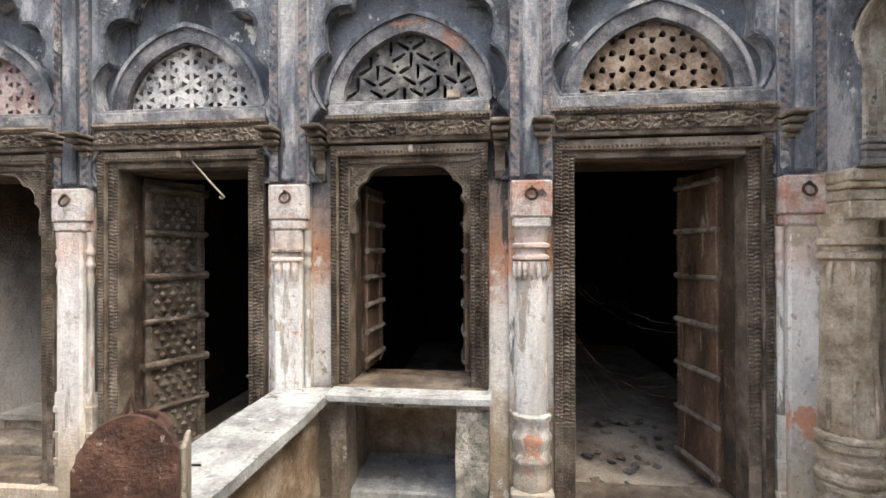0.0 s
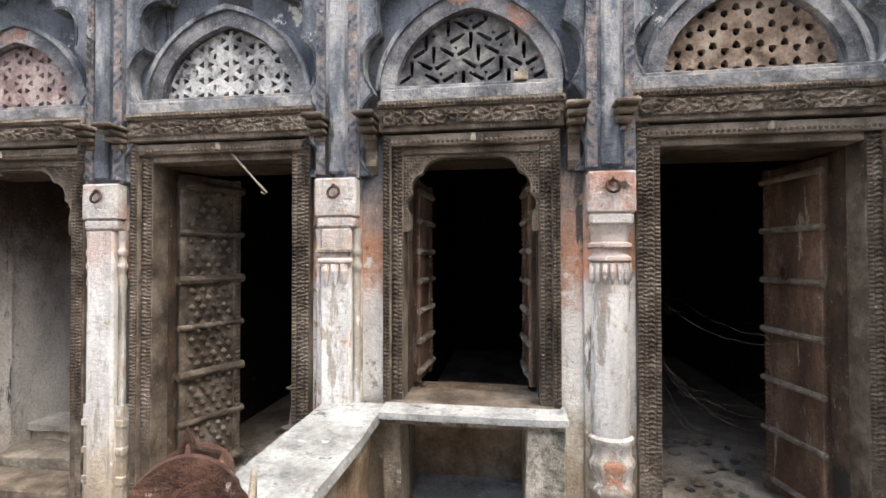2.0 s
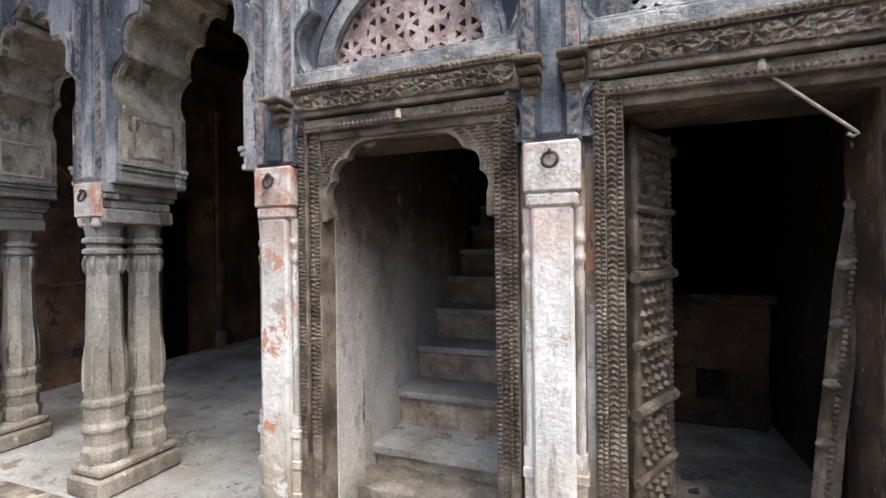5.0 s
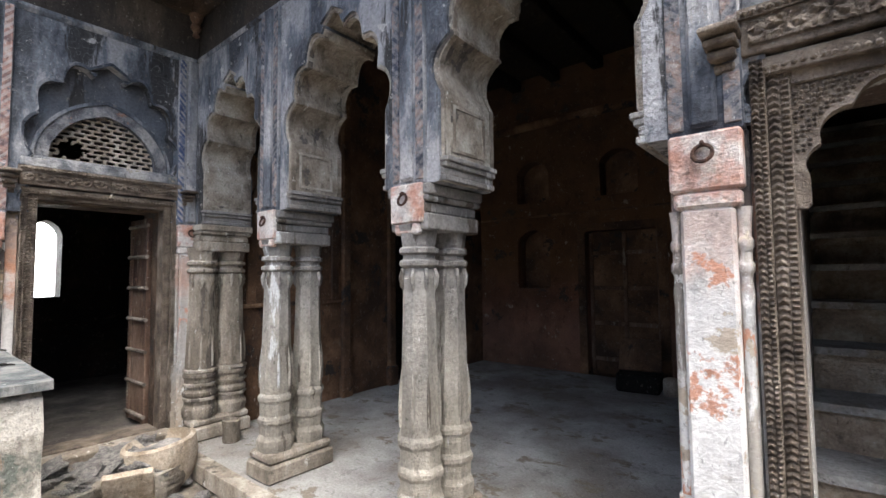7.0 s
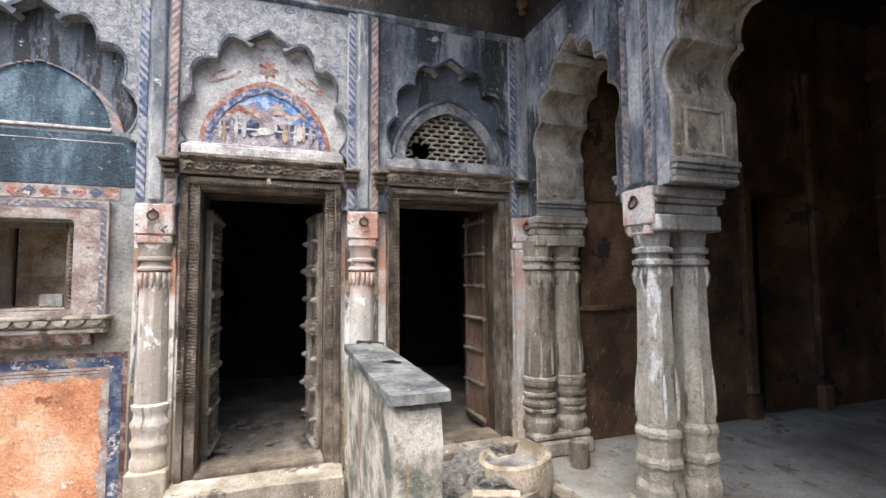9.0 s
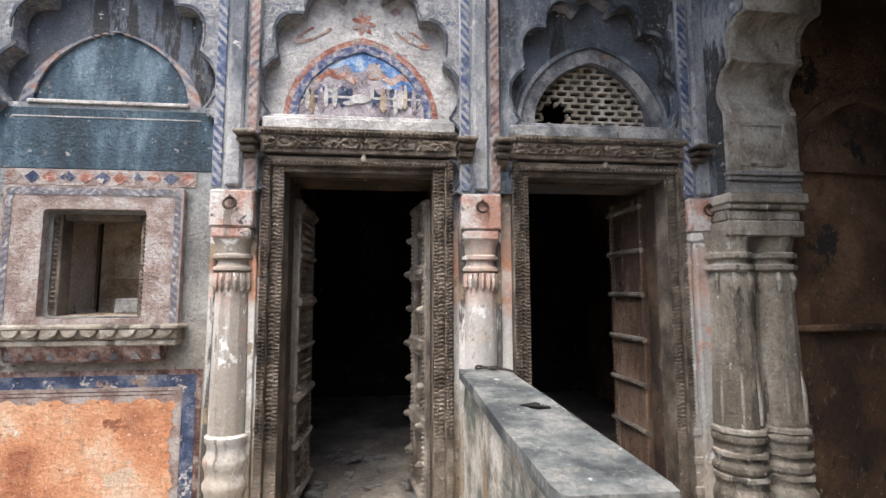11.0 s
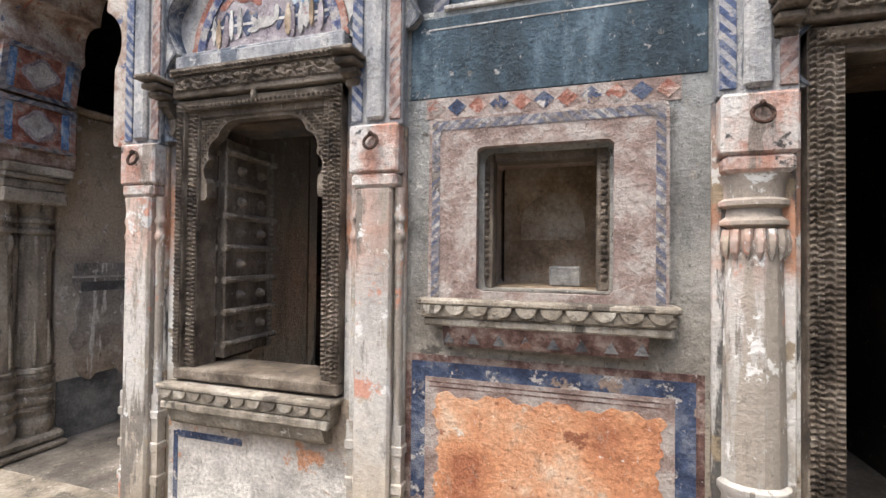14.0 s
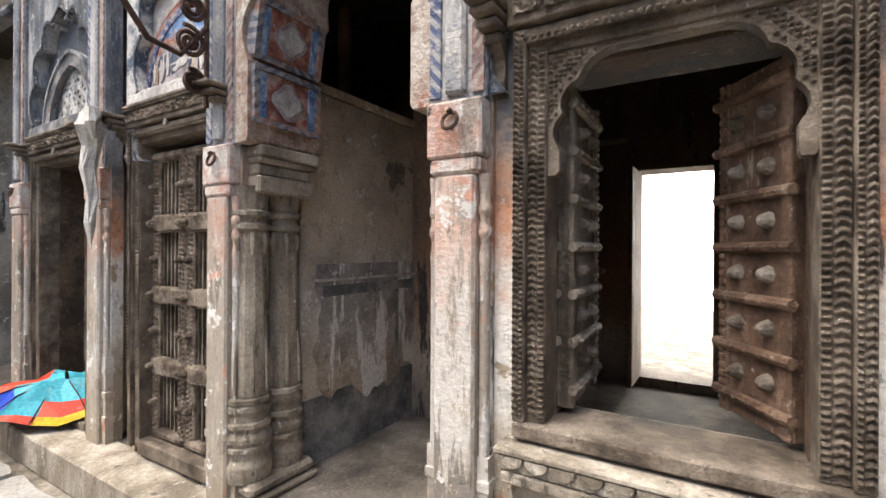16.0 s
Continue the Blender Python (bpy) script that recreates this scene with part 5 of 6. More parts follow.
spandrel(WEST, u0, 0.617, low=2.2, mat=M_PALESPAN)
blind = thing("blind_arch", at(WEST, u0), "slate-blue painted blind pointed arch with a leafy border", "arch panel")
inner = pointed(0.36, 0.37, 2.27)
outer = pointed(0.43, 0.45, 2.2)
part("panel", Shape().field(inner, -0.36, 0.36, 2.27, 2.66, 0.012, 0.03, 0.06), M_SLATE, blind)
part("border", Shape().field(both(outer, outside(inner)), -0.44, 0.44, 2.2, 2.7, 0.012, 0.015, 0.06), M_BORDER2, blind, "faded red and blue leaf border")
part("ledge", Shape().box(-0.37, 0.37, -0.012, 0.05, 2.256, 2.275, 0.004), M_PALE, blind, "pale ledge line")
part("lower_panel", Shape().box(-0.5, 0.5, -0.004, 0.02, 1.935, 2.235, 0.002), M_SLATE, blind, "slate-blue painted field")
part("line", Shape().box(-0.43, 0.43, -0.006, 0.02, 2.188, 2.194, 0.001), M_PALE, blind)
dia = thing("diamond_frieze", at(WEST, u0 - 0.005), "faded frieze of red and blue diamonds", "painted frieze")
part("ground", Shape().box(-0.43, 0.43, -0.004, 0.02, 1.855, 1.932, 0.001), M_MAUVE, dia)
for k in range(11):
    x = -0.39 + 0.078 * k
    q = Shape().add([(x - 0.036, -0.0065, 1.894), (x, -0.0065, 1.863), (x + 0.036, -0.0065, 1.894), (x, -0.0065, 1.925)], [(0, 1, 2, 3)])
    part("diamond", q, M_BLUE if k % 2 else M_RED, dia)
nt_ = thing("wall_niche", at(WEST, u0 - 0.01), "painted plaster surround of a square wall niche with carved sill", "niche")
part("surround", Shape().field(outside(rect(-0.222, 0.232, 1.225, 1.735)), -0.4, 0.395, 1.18, 1.845, 0.02, -0.04, 0.01), M_MAUVE, nt_, "faded pink painted surround")
part("blue_border", Shape().field(outside(rect(-0.358, 0.356, 1.1, 1.802)), -0.388, 0.385, 1.185, 1.835, 0.02, -0.0425, 0.0), M_BORDER3, nt_, "flaking blue leaf border")
s = Shape()
for a, b, c, d in ((-0.222, -0.175, 1.235, 1.73), (0.18, 0.228, 1.235, 1.73)):
    s.box(a, b, 0.02, 0.1, c, d, 0.004)
s.box(-0.17, 0.175, 0.025, 0.1, 1.69, 1.73, 0.004).box(-0.222, 0.228, 0.0, 0.1, 1.205, 1.234, 0.006)
fr_ = part("inner_frame", s, M_WOOD, nt_, "carved wooden inner frame")
for u in (-0.199, 0.204):
    c = Shape()
    beads(c, u, 1.27, u, 1.69, 0.02, 0.021, 0.014, 0.013)
    part("bead_carving", c, M_WOOD, fr_)


def scallop_sill(t, hw, w1, rows, mat, teeth=True):
    """A stepped stone sill hung with a row of scallops; rows: (drop, depth out, inset)."""
    w = w1
    sill = None
    for drop, out, inset in rows:
        ob = part("sill_course", Shape().box(-hw + inset, hw - inset, -out, 0.03, w - drop, w - 0.0005, 0.006), mat, t, "carved stone sill course")
        sill = sill or ob
        w -= drop
    n = int(hw * 2 / 0.078)
    for k in range(n):
        x = -hw + 0.02 + (2 * hw - 0.04) * (k + 0.5) / n
        y = -rows[1][1]
        top = w1 - rows[0][0]
        v = [(x + 0.034 * math.cos(math.pi * j / 8), y - 0.012, top - 0.032 * math.sin(math.pi * j / 8)) for j in range(9)]
        v += [(x + 0.036 * math.cos(math.pi * j / 8), y + 0.001, top - 0.036 * math.sin(math.pi * j / 8)) for j in range(9)]
        f = [tuple(range(8, -1, -1))] + [(j, j + 1, 10 + j, 9 + j) for j in range(8)]
        part("scallop", Shape().add(v, f), mat, sill)
    return sill


scallop_sill(nt_, 0.425, 1.2, ((0.022, 0.1, 0), (0.045, 0.085, 0.012), (0.03, 0.075, 0.02)), M_CARVED)
part("apron", Shape().run([(0.01, 1.103), (-0.07, 1.103), (-0.045, 1.03), (0.01, 1.025)], -0.335, 0.335), M_OXIDE, nt_, "red painted apron with triangles")
for k in range(8):
    x = -0.315 + 0.09 * k
    part("triangle", Shape().add([(x - 0.022, -0.0525, 1.042), (x + 0.022, -0.0525, 1.042), (x, -0.066, 1.082)], [(0, 1, 2)]), M_BAND, nt_)
room = thing("niche_lining", at(WEST, u0), "tan plaster lining of the wall niche", "niche")
part("back_panel", Shape().box(-0.26, 0.26, 0.36, 0.4, 1.2, 1.76), M_TAN, room)
part("side_panel", Shape().box(-0.26, -0.225, 0.1, 0.36, 1.2, 1.76), M_TAN, room)
part("side_panel", Shape().box(0.225, 0.26, 0.1, 0.36, 1.2, 1.76), M_TAN, room)
part("floor_panel", Shape().box(-0.225, 0.225, 0.1, 0.36, 1.2, 1.24), M_TAN, room)
# Near-black top: the shade under the niche head is painted in.
part("top_panel", Shape().box(-0.225, 0.225, 0.1, 0.36, 1.73, 1.76), M_BLACK_AND_SHADE, room)
part("blind_arch", Shape().field(pointed(0.13, 0.12, 1.5), -0.13, 0.13, 1.5, 1.62, 0.01, 0.352, 0.362).field(rect(-0.13, 0.13, 1.42, 1.505), -0.13, 0.13, 1.42, 1.505, 0.02, 0.357, 0.362), M_STEP, room, "faint arched patch")
b = tagged(part("brick", Shape().box(-0.055, 0.055, -0.03, 0.03, 0, 0.075, 0.006), M_ROCK), "dusty dark brick lying in the wall niche", "brick")
b.matrix_world = at(WEST, u0 + 0.06, 0.16, 1.24) @ pose(0, 0, 0, 0, 0, 8)

orange = thing("painted_dado", at(WEST, -0.735), "faded orange painted wall panel with blue border", "painted panel")
part("outer_border", Shape().box(-0.5, 0.5, -0.003, 0.02, 0.16, 0.985, 0.001), M_OXIDE, orange, "dark red ruled lines")
part("blue_band", Shape().box(-0.475, 0.475, -0.0055, 0.02, 0.16, 0.96, 0.001), M_BLUE, orange, "flaking indigo band")
part("inner_border", Shape().box(-0.42, 0.415, -0.008, 0.02, 0.16, 0.905, 0.001), M_MAUVE, orange, "worn mauve inner border")
for w in (0.885, 0.868):
    part("ruled_line", Shape().box(-0.405, 0.4, -0.0095, 0.0, w, w + 0.005, 0.001), M_OXIDE, orange)
rub = lambda a, b: np.minimum(np.minimum(0.375 + 0.008 * np.sin(b * 17) + 0.006 * np.sin(b * 53 + a * 20) + 0.006 * np.sin(b * 140) - np.abs(a), 0.845 + 0.01 * np.sin(a * 31) + 0.006 * np.sin(a * 90) - b), 1.0)
part("field", Shape().field(rub, -0.4, 0.395, 0.16, 0.87, 0.012, -0.0105, 0.0), M_ORANGE, orange, "blotchy orange field")

# sill and dado under the western window
t = thing("window_sill", at(WEST, -1.925), "carved grey stone sill with scallops under a window", "window sill")
scallop_sill(t, 0.43, 0.79, ((0.022, 0.1, 0), (0.05, 0.085, 0.012), (0.035, 0.09, 0.02)), M_CARVED)
part("apron", Shape().run([(0.01, 0.683), (-0.08, 0.683), (-0.06, 0.63), (-0.035, 0.61), (0.01, 0.6)], -0.38, 0.38), M_CARVED, t)
t = thing("painted_dado", at(WEST, -1.925), "white and orange painted wall panel with blue traces", "painted panel")
part("field", Shape().box(-0.45, 0.45, -0.004, 0.02, 0.16, 0.78, 0.001), M_WHITEWASH, t)
part("blue_band", Shape().box(-0.4, -0.05, -0.0065, 0.02, 0.535, 0.565, 0.001), M_BLUE, t)
part("blue_band", Shape().box(-0.42, -0.395, -0.0065, 0.02, 0.16, 0.56, 0.001), M_BLUE, t)


# ---- painted tympana ----
def fresco(wall, u, base, label, kind):
    t = thing("wall_painting", at(wall, u), label, "wall painting")
    part("plaster_ground", Shape().field(both(scalloped_arch(0.53, 2.24, 2.975, 0.1, 7, 2.35), lambda a, b: b - base), -0.53, 0.53, base, 3.0, 0.02, 0.035, 0.055), M_PALE, t, "pale plaster ground")
    inner = pointed(0.33, 0.37, base)
    mid = pointed(0.37, 0.415, base)
    outer = pointed(0.4, 0.45, base)
    part("red_line", Shape().field(both(outer, outside(mid)), -0.41, 0.41, base, base + 0.46, 0.012, 0.024, 0.05), M_RED, t, "red painted line")
    part("leaf_band", Shape().field(both(mid, outside(inner)), -0.4, 0.4, base, base + 0.43, 0.012, 0.022, 0.05), M_LEAFBLUE, t, "blue leaf band")
    part("scene_ground", Shape().field(inner, -0.34, 0.34, base, base + 0.4, 0.012, 0.03, 0.05), M_LILAC, t, "faded violet field")
    layers = []
    def patch(name, fn, mat, k=0):
        layers.append(name)
        part(name, Shape().field(both(fn, inner), -0.34, 0.34, base, base + 0.4, 0.007, 0.0292 - 0.0006 * len(layers), 0.04), mat, t)
    ell = lambda cx, cw, rx, rw: (lambda a, b: (1 - np.sqrt(((a - cx) / rx) ** 2 + ((b - base - cw) / rw) ** 2)) * min(rx, rw))
    wavy = lambda a: 0.014 * np.sin(a * 31) + 0.009 * np.sin(a * 67 + 1)
    patch("sky_patch", lambda a, b: np.minimum(b - base - 0.27 + 0.5 * np.abs(a + 0.08) - wavy(a) - 0.03, 0.5), M_SKY)
    patch("red_canopy", lambda a, b: np.minimum(0.02 - np.abs(b - base - 0.235 - wavy(a)), np.minimum(np.abs(a) - 0.03, 0.27 - np.abs(a))), M_RED)
    patch("blue_ground", lambda a, b: np.minimum(0.04 + wavy(a * 1.7) - np.abs(b - base - 0.125), np.abs(a) - 0.05), M_BLUE)
    patch("fence_line", rect(-0.34, 0.34, base + 0.115, base + 0.127), M_PALE)
    patch("tree_patch", lambda a, b: 0.042 + 0.008 * np.sin(9 * np.arctan2(b - base - 0.27, a - 0.06)) - np.sqrt((a - 0.06) ** 2 + (b - base - 0.27) ** 2), M_MAUVE)
    patch("pale_animal_patch", lambda a, b: np.maximum(ell(-0.01, 0.115, 0.055, 0.024)(a, b), np.maximum(ell(0.05, 0.15, 0.012, 0.035)(a, b), ell(-0.07, 0.09, 0.03, 0.012)(a, b))), M_PALE)
    for k, x in enumerate((-0.28, -0.255, -0.21, -0.185, -0.14, 0.11, 0.135, 0.175, 0.2, 0.225, 0.27)):
        h = 0.125 + 0.02 * math.sin(5 * k)
        patch("upright_patch", lambda a, b: np.maximum(ell(x, h - 0.02, 0.011 + 0.003 * (k % 3), 0.06)(a, b), ell(x, h + 0.045, 0.008, 0.01)(a, b)), (M_PALE, M_TAN, M_LILAC, M_PALE)[k % 4])
    if not kind:
        for side in (-1, 1):
            part("scroll_outline", Shape().field(lambda a, b: 0.006 - np.abs((1 - np.sqrt(((a - side * 0.25) / 0.09) ** 2 + ((b - base - 0.47 + 0.5 * (np.abs(a) - 0.25)) / 0.03) ** 2)) * 0.03), -0.5, 0.5, base + 0.35, base + 0.5, 0.008, 0.031, 0.05), M_RED, t)
        part("flower_patch", Shape().field(lambda a, b: 0.05 + 0.016 * np.cos(7 * np.arctan2(b - base - 0.53, a)) - np.sqrt(a ** 2 + (b - base - 0.53) ** 2), -0.1, 0.1, base + 0.44, base + 0.62, 0.008, 0.031, 0.05), M_RED, t)


fresco(WEST, 0.49, 2.236, "faded arched wall painting in red, blue and cream", 0)
fresco(WEST, -1.91, 2.236, "blue and cream arched wall painting with small figures", 1)
fresco(WEST, -4.22, 2.236, "bright blue and red arched wall painting", 1)

# ---- low walls, slabs and shelf ----
def rough_box(bm_u, bm_d, bm_w, amp, seed, n=10):
    """A box whose faces are gently uneven, as broken stone or old masonry."""
    s = Shape()
    b = bmesh.new()
    bmesh.ops.create_cube(b, size=1.0)
    bmesh.ops.bevel(b, geom=b.edges[:], offset=0.03, segments=1, affect="EDGES")
    bmesh.ops.subdivide_edges(b, edges=b.edges[:], cuts=n // 2, use_grid_fill=True)
    for v in b.verts:
        p = Vector((bm_u[0] + (v.co.x + 0.5) * (bm_u[1] - bm_u[0]), bm_d[0] + (v.co.y + 0.5) * (bm_d[1] - bm_d[0]), bm_w[0] + (v.co.z + 0.5) * (bm_w[1] - bm_w[0])))
        q = p * 6 + Vector((seed * 7.1, seed * 3.3, 0))
        v.co = p + amp * Vector((noise.noise(q), noise.noise(q + Vector((9, 0, 0))), noise.noise(q + Vector((0, 9, 0))) * 0.5))
    b.verts.index_update()
    s.add([tuple(v.co) for v in b.verts], [tuple(v.index for v in f.verts) for f in b.faces])
    b.free()
    return s


t = thing("low_wall", pose(0, 0, 0), "low plastered wall with peeling limewash and a slate coping", "low wall")
part("body", rough_box((-7.2, -5.82), (1.0, 1.19), (0.0, 0.935), 0.012, 1), M_PEEL, t)
part("coping", rough_box((-7.2, -5.79), (0.975, 1.215), (0.935, 0.975), 0.008, 2), M_SLAB2, t, "dark slate coping slab")
w = tagged(part("wire_coil", Shape().tube([(0.05 * math.cos(a), 0.032 * math.sin(a), 0.012 + 0.004 * math.sin(3 * a)) for a in np.linspace(0, 4.6 * math.pi, 50)] + [(0.1, -0.02, 0.01), (0.13, -0.04, 0.006)], 0.005, 6), M_BLACK_AND_SHADE), "coil of black wire lying on the coping", "wire")
w.matrix_world = pose(-7.12, 1.1, 0.978, 0, 0, 70)
c = tagged(part("leaf_scrap", Shape().add([(0, 0, 0.004), (0.05, 0.01, 0.014), (0.1, 0.0, 0.006), (0.06, -0.03, 0.012), (0.0, 0, 0), (0.05, 0.01, 0.008), (0.1, 0, 0.0), (0.06, -0.03, 0.006)], [(0, 1, 2, 3), (7, 6, 5, 4), (0, 4, 5, 1), (1, 5, 6, 2), (2, 6, 7, 3), (3, 7, 4, 0)]), M_BLACK_AND_SHADE), "dark dry leaf on the coping", "leaf")
c.matrix_world = pose(-6.45, 1.08, 0.976, 0, 0, 60)

t = thing("low_wall", pose(0, 0, 0), "crumbling rubble wall capped by a pale stone slab", "low wall")
part("body", rough_box((-1.04, -0.86), (1.2, 2.33), (0.0, 0.745), 0.03, 3), M_TAN, t, "crumbling mud-plastered rubble")
part("slab", rough_box((-1.085, -0.785), (1.17, 2.345), (0.745, 0.79), 0.012, 4), M_STONE, t, "pale grey stone slab")
part("twig", Shape().tube([(-0.98, 1.42, 0.797), (-0.96, 1.45, 0.8), (-0.93, 1.46, 0.797)], 0.004, 5), M_BLACK_AND_SHADE, t)
t = thing("window_shelf", at(NORTH, -0.4), "narrow stone shelf on posts under the window", "shelf")
part("slab", rough_box((-0.39, 0.415), (-0.185, 0.02), (0.765, 0.795), 0.006, 5), M_STONE, t, "pale stone shelf")
part("lower_slab", rough_box((-0.37, 0.4), (-0.165, 0.02), (0.742, 0.764), 0.006, 6), M_CARVED, t)
part("post", rough_box((0.24, 0.4), (-0.15, 0.05), (0.0, 0.741), 0.014, 7), M_PEEL, t, "plastered post")
part("post", rough_box((-0.39, -0.31), (-0.1, 0.1), (0.0, 0.741), 0.01, 8), M_CARVED, t, "stone post")
part("recess_back", rough_box((-0.36, 0.3), (0.42, 0.5), (0.0, 0.75), 0.01, 9), M_TAN, t, "ochre plaster back of the recess")
part("recess_floor", rough_box((-0.32, 0.26), (-0.05, 0.42), (0.0, 0.27), 0.012, 10), M_STONE, t, "dusty ledge in the recess")
t = thing("rusty_bin", pose(-0.775, 0.99, 0.16, 0, 0, 28), "rusty sheet-metal bin with rounded lid and handle", "metal bin")
face = lambda a, b: np.where(b < 0.86, 0.096 - np.abs(a), np.minimum(0.096 - np.abs(a), 1 - np.sqrt((a / 0.115) ** 2 + ((b - 0.8) / 0.19) ** 2)) * 0.2)
part("front_plate", Shape().field(face, -0.1, 0.1, -0.159, 1.0, 0.015, -0.06, -0.045), M_RUST, t)
part("body", Shape().field(lambda a, b: face(a, b + 0.02) - 0.006, -0.1, 0.1, -0.159, 0.96, 0.02, -0.044, 0.08), M_RUST, t)
part("side_plate", Shape().box(0.093, 0.105, -0.035, 0.075, -0.15, 0.9, 0.004), M_CARVED, t, "pale battered side plate")
part("handle", Shape().tube([(-0.01, -0.06, 0.66), (-0.012, -0.1, 0.7), (0.0, -0.105, 0.74), (0.022, -0.1, 0.77), (0.03, -0.06, 0.79)], 0.014, 8), M_CARVED, t, "bent pale metal handle")
part("strap", Shape().box(0.05, 0.08, -0.07, -0.06, 0.3, 0.8, 0.004), M_RUST, t)
part("lid_loop", Shape().tube([(-0.04, -0.02, 0.965), (-0.01, -0.02, 0.985), (0.0, -0.02, 1.02), (0.01, -0.02, 0.985), (0.05, -0.02, 0.97)], 0.007, 6), M_IRON, t)

# leaning plank and stair
p = thing("broken_door_leaf", pose(-1.42, 2.62, 0.2, -1, 7.5, 15), "grey weathered door leaf leaning edge-on in a doorway", "door leaf")
board = part("board", rough_box((-0.035, 0.035), (-0.02, 0.02), (0.0, 1.75), 0.012, 11), M_WOOD, p)
for k in range(8):
    h = 0.14 + 0.21 * k
    part("knob", Shape().tube([(-0.02, -0.01, h), (-0.045, -0.02, h), (-0.07, -0.03, h)], [0.022, 0.018, 0.004], 8), M_LEAFGREY, board)
c = Shape()
beads(c, -0.012, 0.05, -0.012, 1.7, -0.024, 0.022, 0.011, 0.012)
part("bead_carving", c, M_WOOD, board)
stairs = thing("stairs", pose(0, 0, 0), "worn stone steps rising behind a scalloped doorway", "stairs", kind="structure")
for k in range(12):
    part("step", rough_box((-3.3, -2.37), (2.86 + 0.3 * k, 3.18 + 0.3 * k), (0.2, 0.36 + 0.21 * k), 0.008, 20 + k, 6), M_STEP, stairs)
    part("tread", rough_box((-3.3, -2.37), (2.83 + 0.3 * k, 3.18 + 0.3 * k), (0.361 + 0.21 * k, 0.4 + 0.21 * k), 0.006, 40 + k, 6), M_FLOOR, stairs, "grey worn stone tread")
part("rubble_fill", rough_box((-3.29, -2.4), (2.6, 2.85), (0.15, 0.3), 0.05, 60), M_EARTH, stairs)
chest = thing("grain_bin", pose(-1.45, 4.6, 0.2), "mud-plastered grain bin standing in a dark room", "bin")
part("body", rough_box((-0.35, 0.35), (-0.3, 0.3), (0, 0.86), 0.02, 61), M_INNER, chest)
part("rim", rough_box((-0.38, 0.38), (-0.33, 0.33), (0.861, 0.92), 0.015, 62), M_INNER, chest)
part("hatch", rough_box((-0.1, 0.1), (-0.33, -0.3), (0.2, 0.4), 0.008, 63), M_BLACK_AND_SHADE, chest)

# ---- corner rubble, mortar, pot ----
ROCKS = [mesh_of("stone", rough_box((-0.5, 0.5), (-0.4, 0.4), (-0.3, 0.3), 0.28, 70 + k, 4), M_ROCK) for k in range(5)]
rnd = random.Random(4)
def stones(n, x0, x1, y0, y1, z, lo, hi, label):
    for _ in range(n):
        s = rnd.uniform(lo, hi)
        ob = new("stone", rnd.choice(ROCKS))
        ob.matrix_world = pose(rnd.uniform(x0, x1), rnd.uniform(y0, y1), z + 0.2 * s, rnd.uniform(-20, 20), rnd.uniform(-20, 20), rnd.uniform(0, 360)) @ Matrix.Diagonal((s, s, s * rnd.uniform(0.5, 0.9), 1))
        tagged(ob, label, "stone", "loose stones")
stones(34, -7.05, -6.45, 1.3, 2.1, 0.0, 0.06, 0.2, "broken grey masonry stone lying in the corner rubble")
mound = tagged(part("rubble_mound", rough_box((-7.06, -6.5), (1.24, 2.02), (-0.05, 0.2), 0.09, 81, 12), M_EARTH), "heap of grey dirt and crumbled masonry", "rubble")
stones(26, -7.0, -6.58, 1.32, 1.92, 0.16, 0.09, 0.24, "broken grey masonry stone lying in the corner rubble")
stones(10, -6.6, -6.2, 1.7, 2.1, 0.0, 0.04, 0.09, "broken grey masonry stone lying in the corner rubble")
stones(26, -8.4, -7.5, 0.2, 0.8, 0.2, 0.03, 0.1, "grey stone chip scattered on the doorway floor")
stones(22, -2.0, -1.35, 2.6, 3.6, 0.2, 0.03, 0.11, "grey stone chip scattered on the doorway floor")
stones(12, -3.2, -2.5, 2.45, 2.8, 0.2, 0.04, 0.1, "crumbled plaster lump before the stair")
stones(16, 0.5, 1.2, 2.6, 3.6, 0.2, 0.02, 0.06, "small dry crumb of plaster on the dusty floor")
m = thing("stone_mortar", pose(-6.72, 1.98, 0.02, 6, -4, 20), "broken round stone mortar filled with debris", "stone mortar")
s = Shape()
n, rows = 28, [(0.15, 0.0), (0.2, 0.08), (0.225, 0.2), (0.22, 0.3), (0.19, 0.31), (0.17, 0.24), (0.12, 0.2), (0.001, 0.19)]
s.lathe(0, 0, rows, n)
s.v = [(x * (1 + 0.06 * noise.noise((x * 6, y * 6, z * 6))), y * (1 + 0.06 * noise.noise((y * 6, x * 6, z * 5))), z * (1 - (0.28 if z > 0.25 and math.atan2(y, x) > 2.2 else 0))) for x, y, z in s.v]
part("bowl", s, M_TAN2, m, smooth=True)
part("debris", rough_box((-0.12, 0.12), (-0.1, 0.1), (0.17, 0.27), 0.06, 75, 6), M_ROCK, m, "grey rubble in the bowl")
f = tagged(part("broken_slab", rough_box((-0.13, 0.13), (-0.025, 0.025), (0, 0.3), 0.025, 76, 6), M_TAN2), "broken pale stone piece leaning on rubble", "stone")
f.matrix_world = pose(-6.52, 1.72, 0.0, 24, 0, 70)
pot = tagged(part("stone_pot", Shape().lathe(0, 0, [(0.06, 0), (0.066, 0.02), (0.063, 0.12), (0.068, 0.135), (0.068, 0.165), (0.055, 0.17), (0.045, 0.15), (0.001, 0.14)], 18), M_CARVED, smooth=True), "small round stone post on the loggia floor", "stone post")
pot.matrix_world = pose(-6.86, 2.5, 0.13)
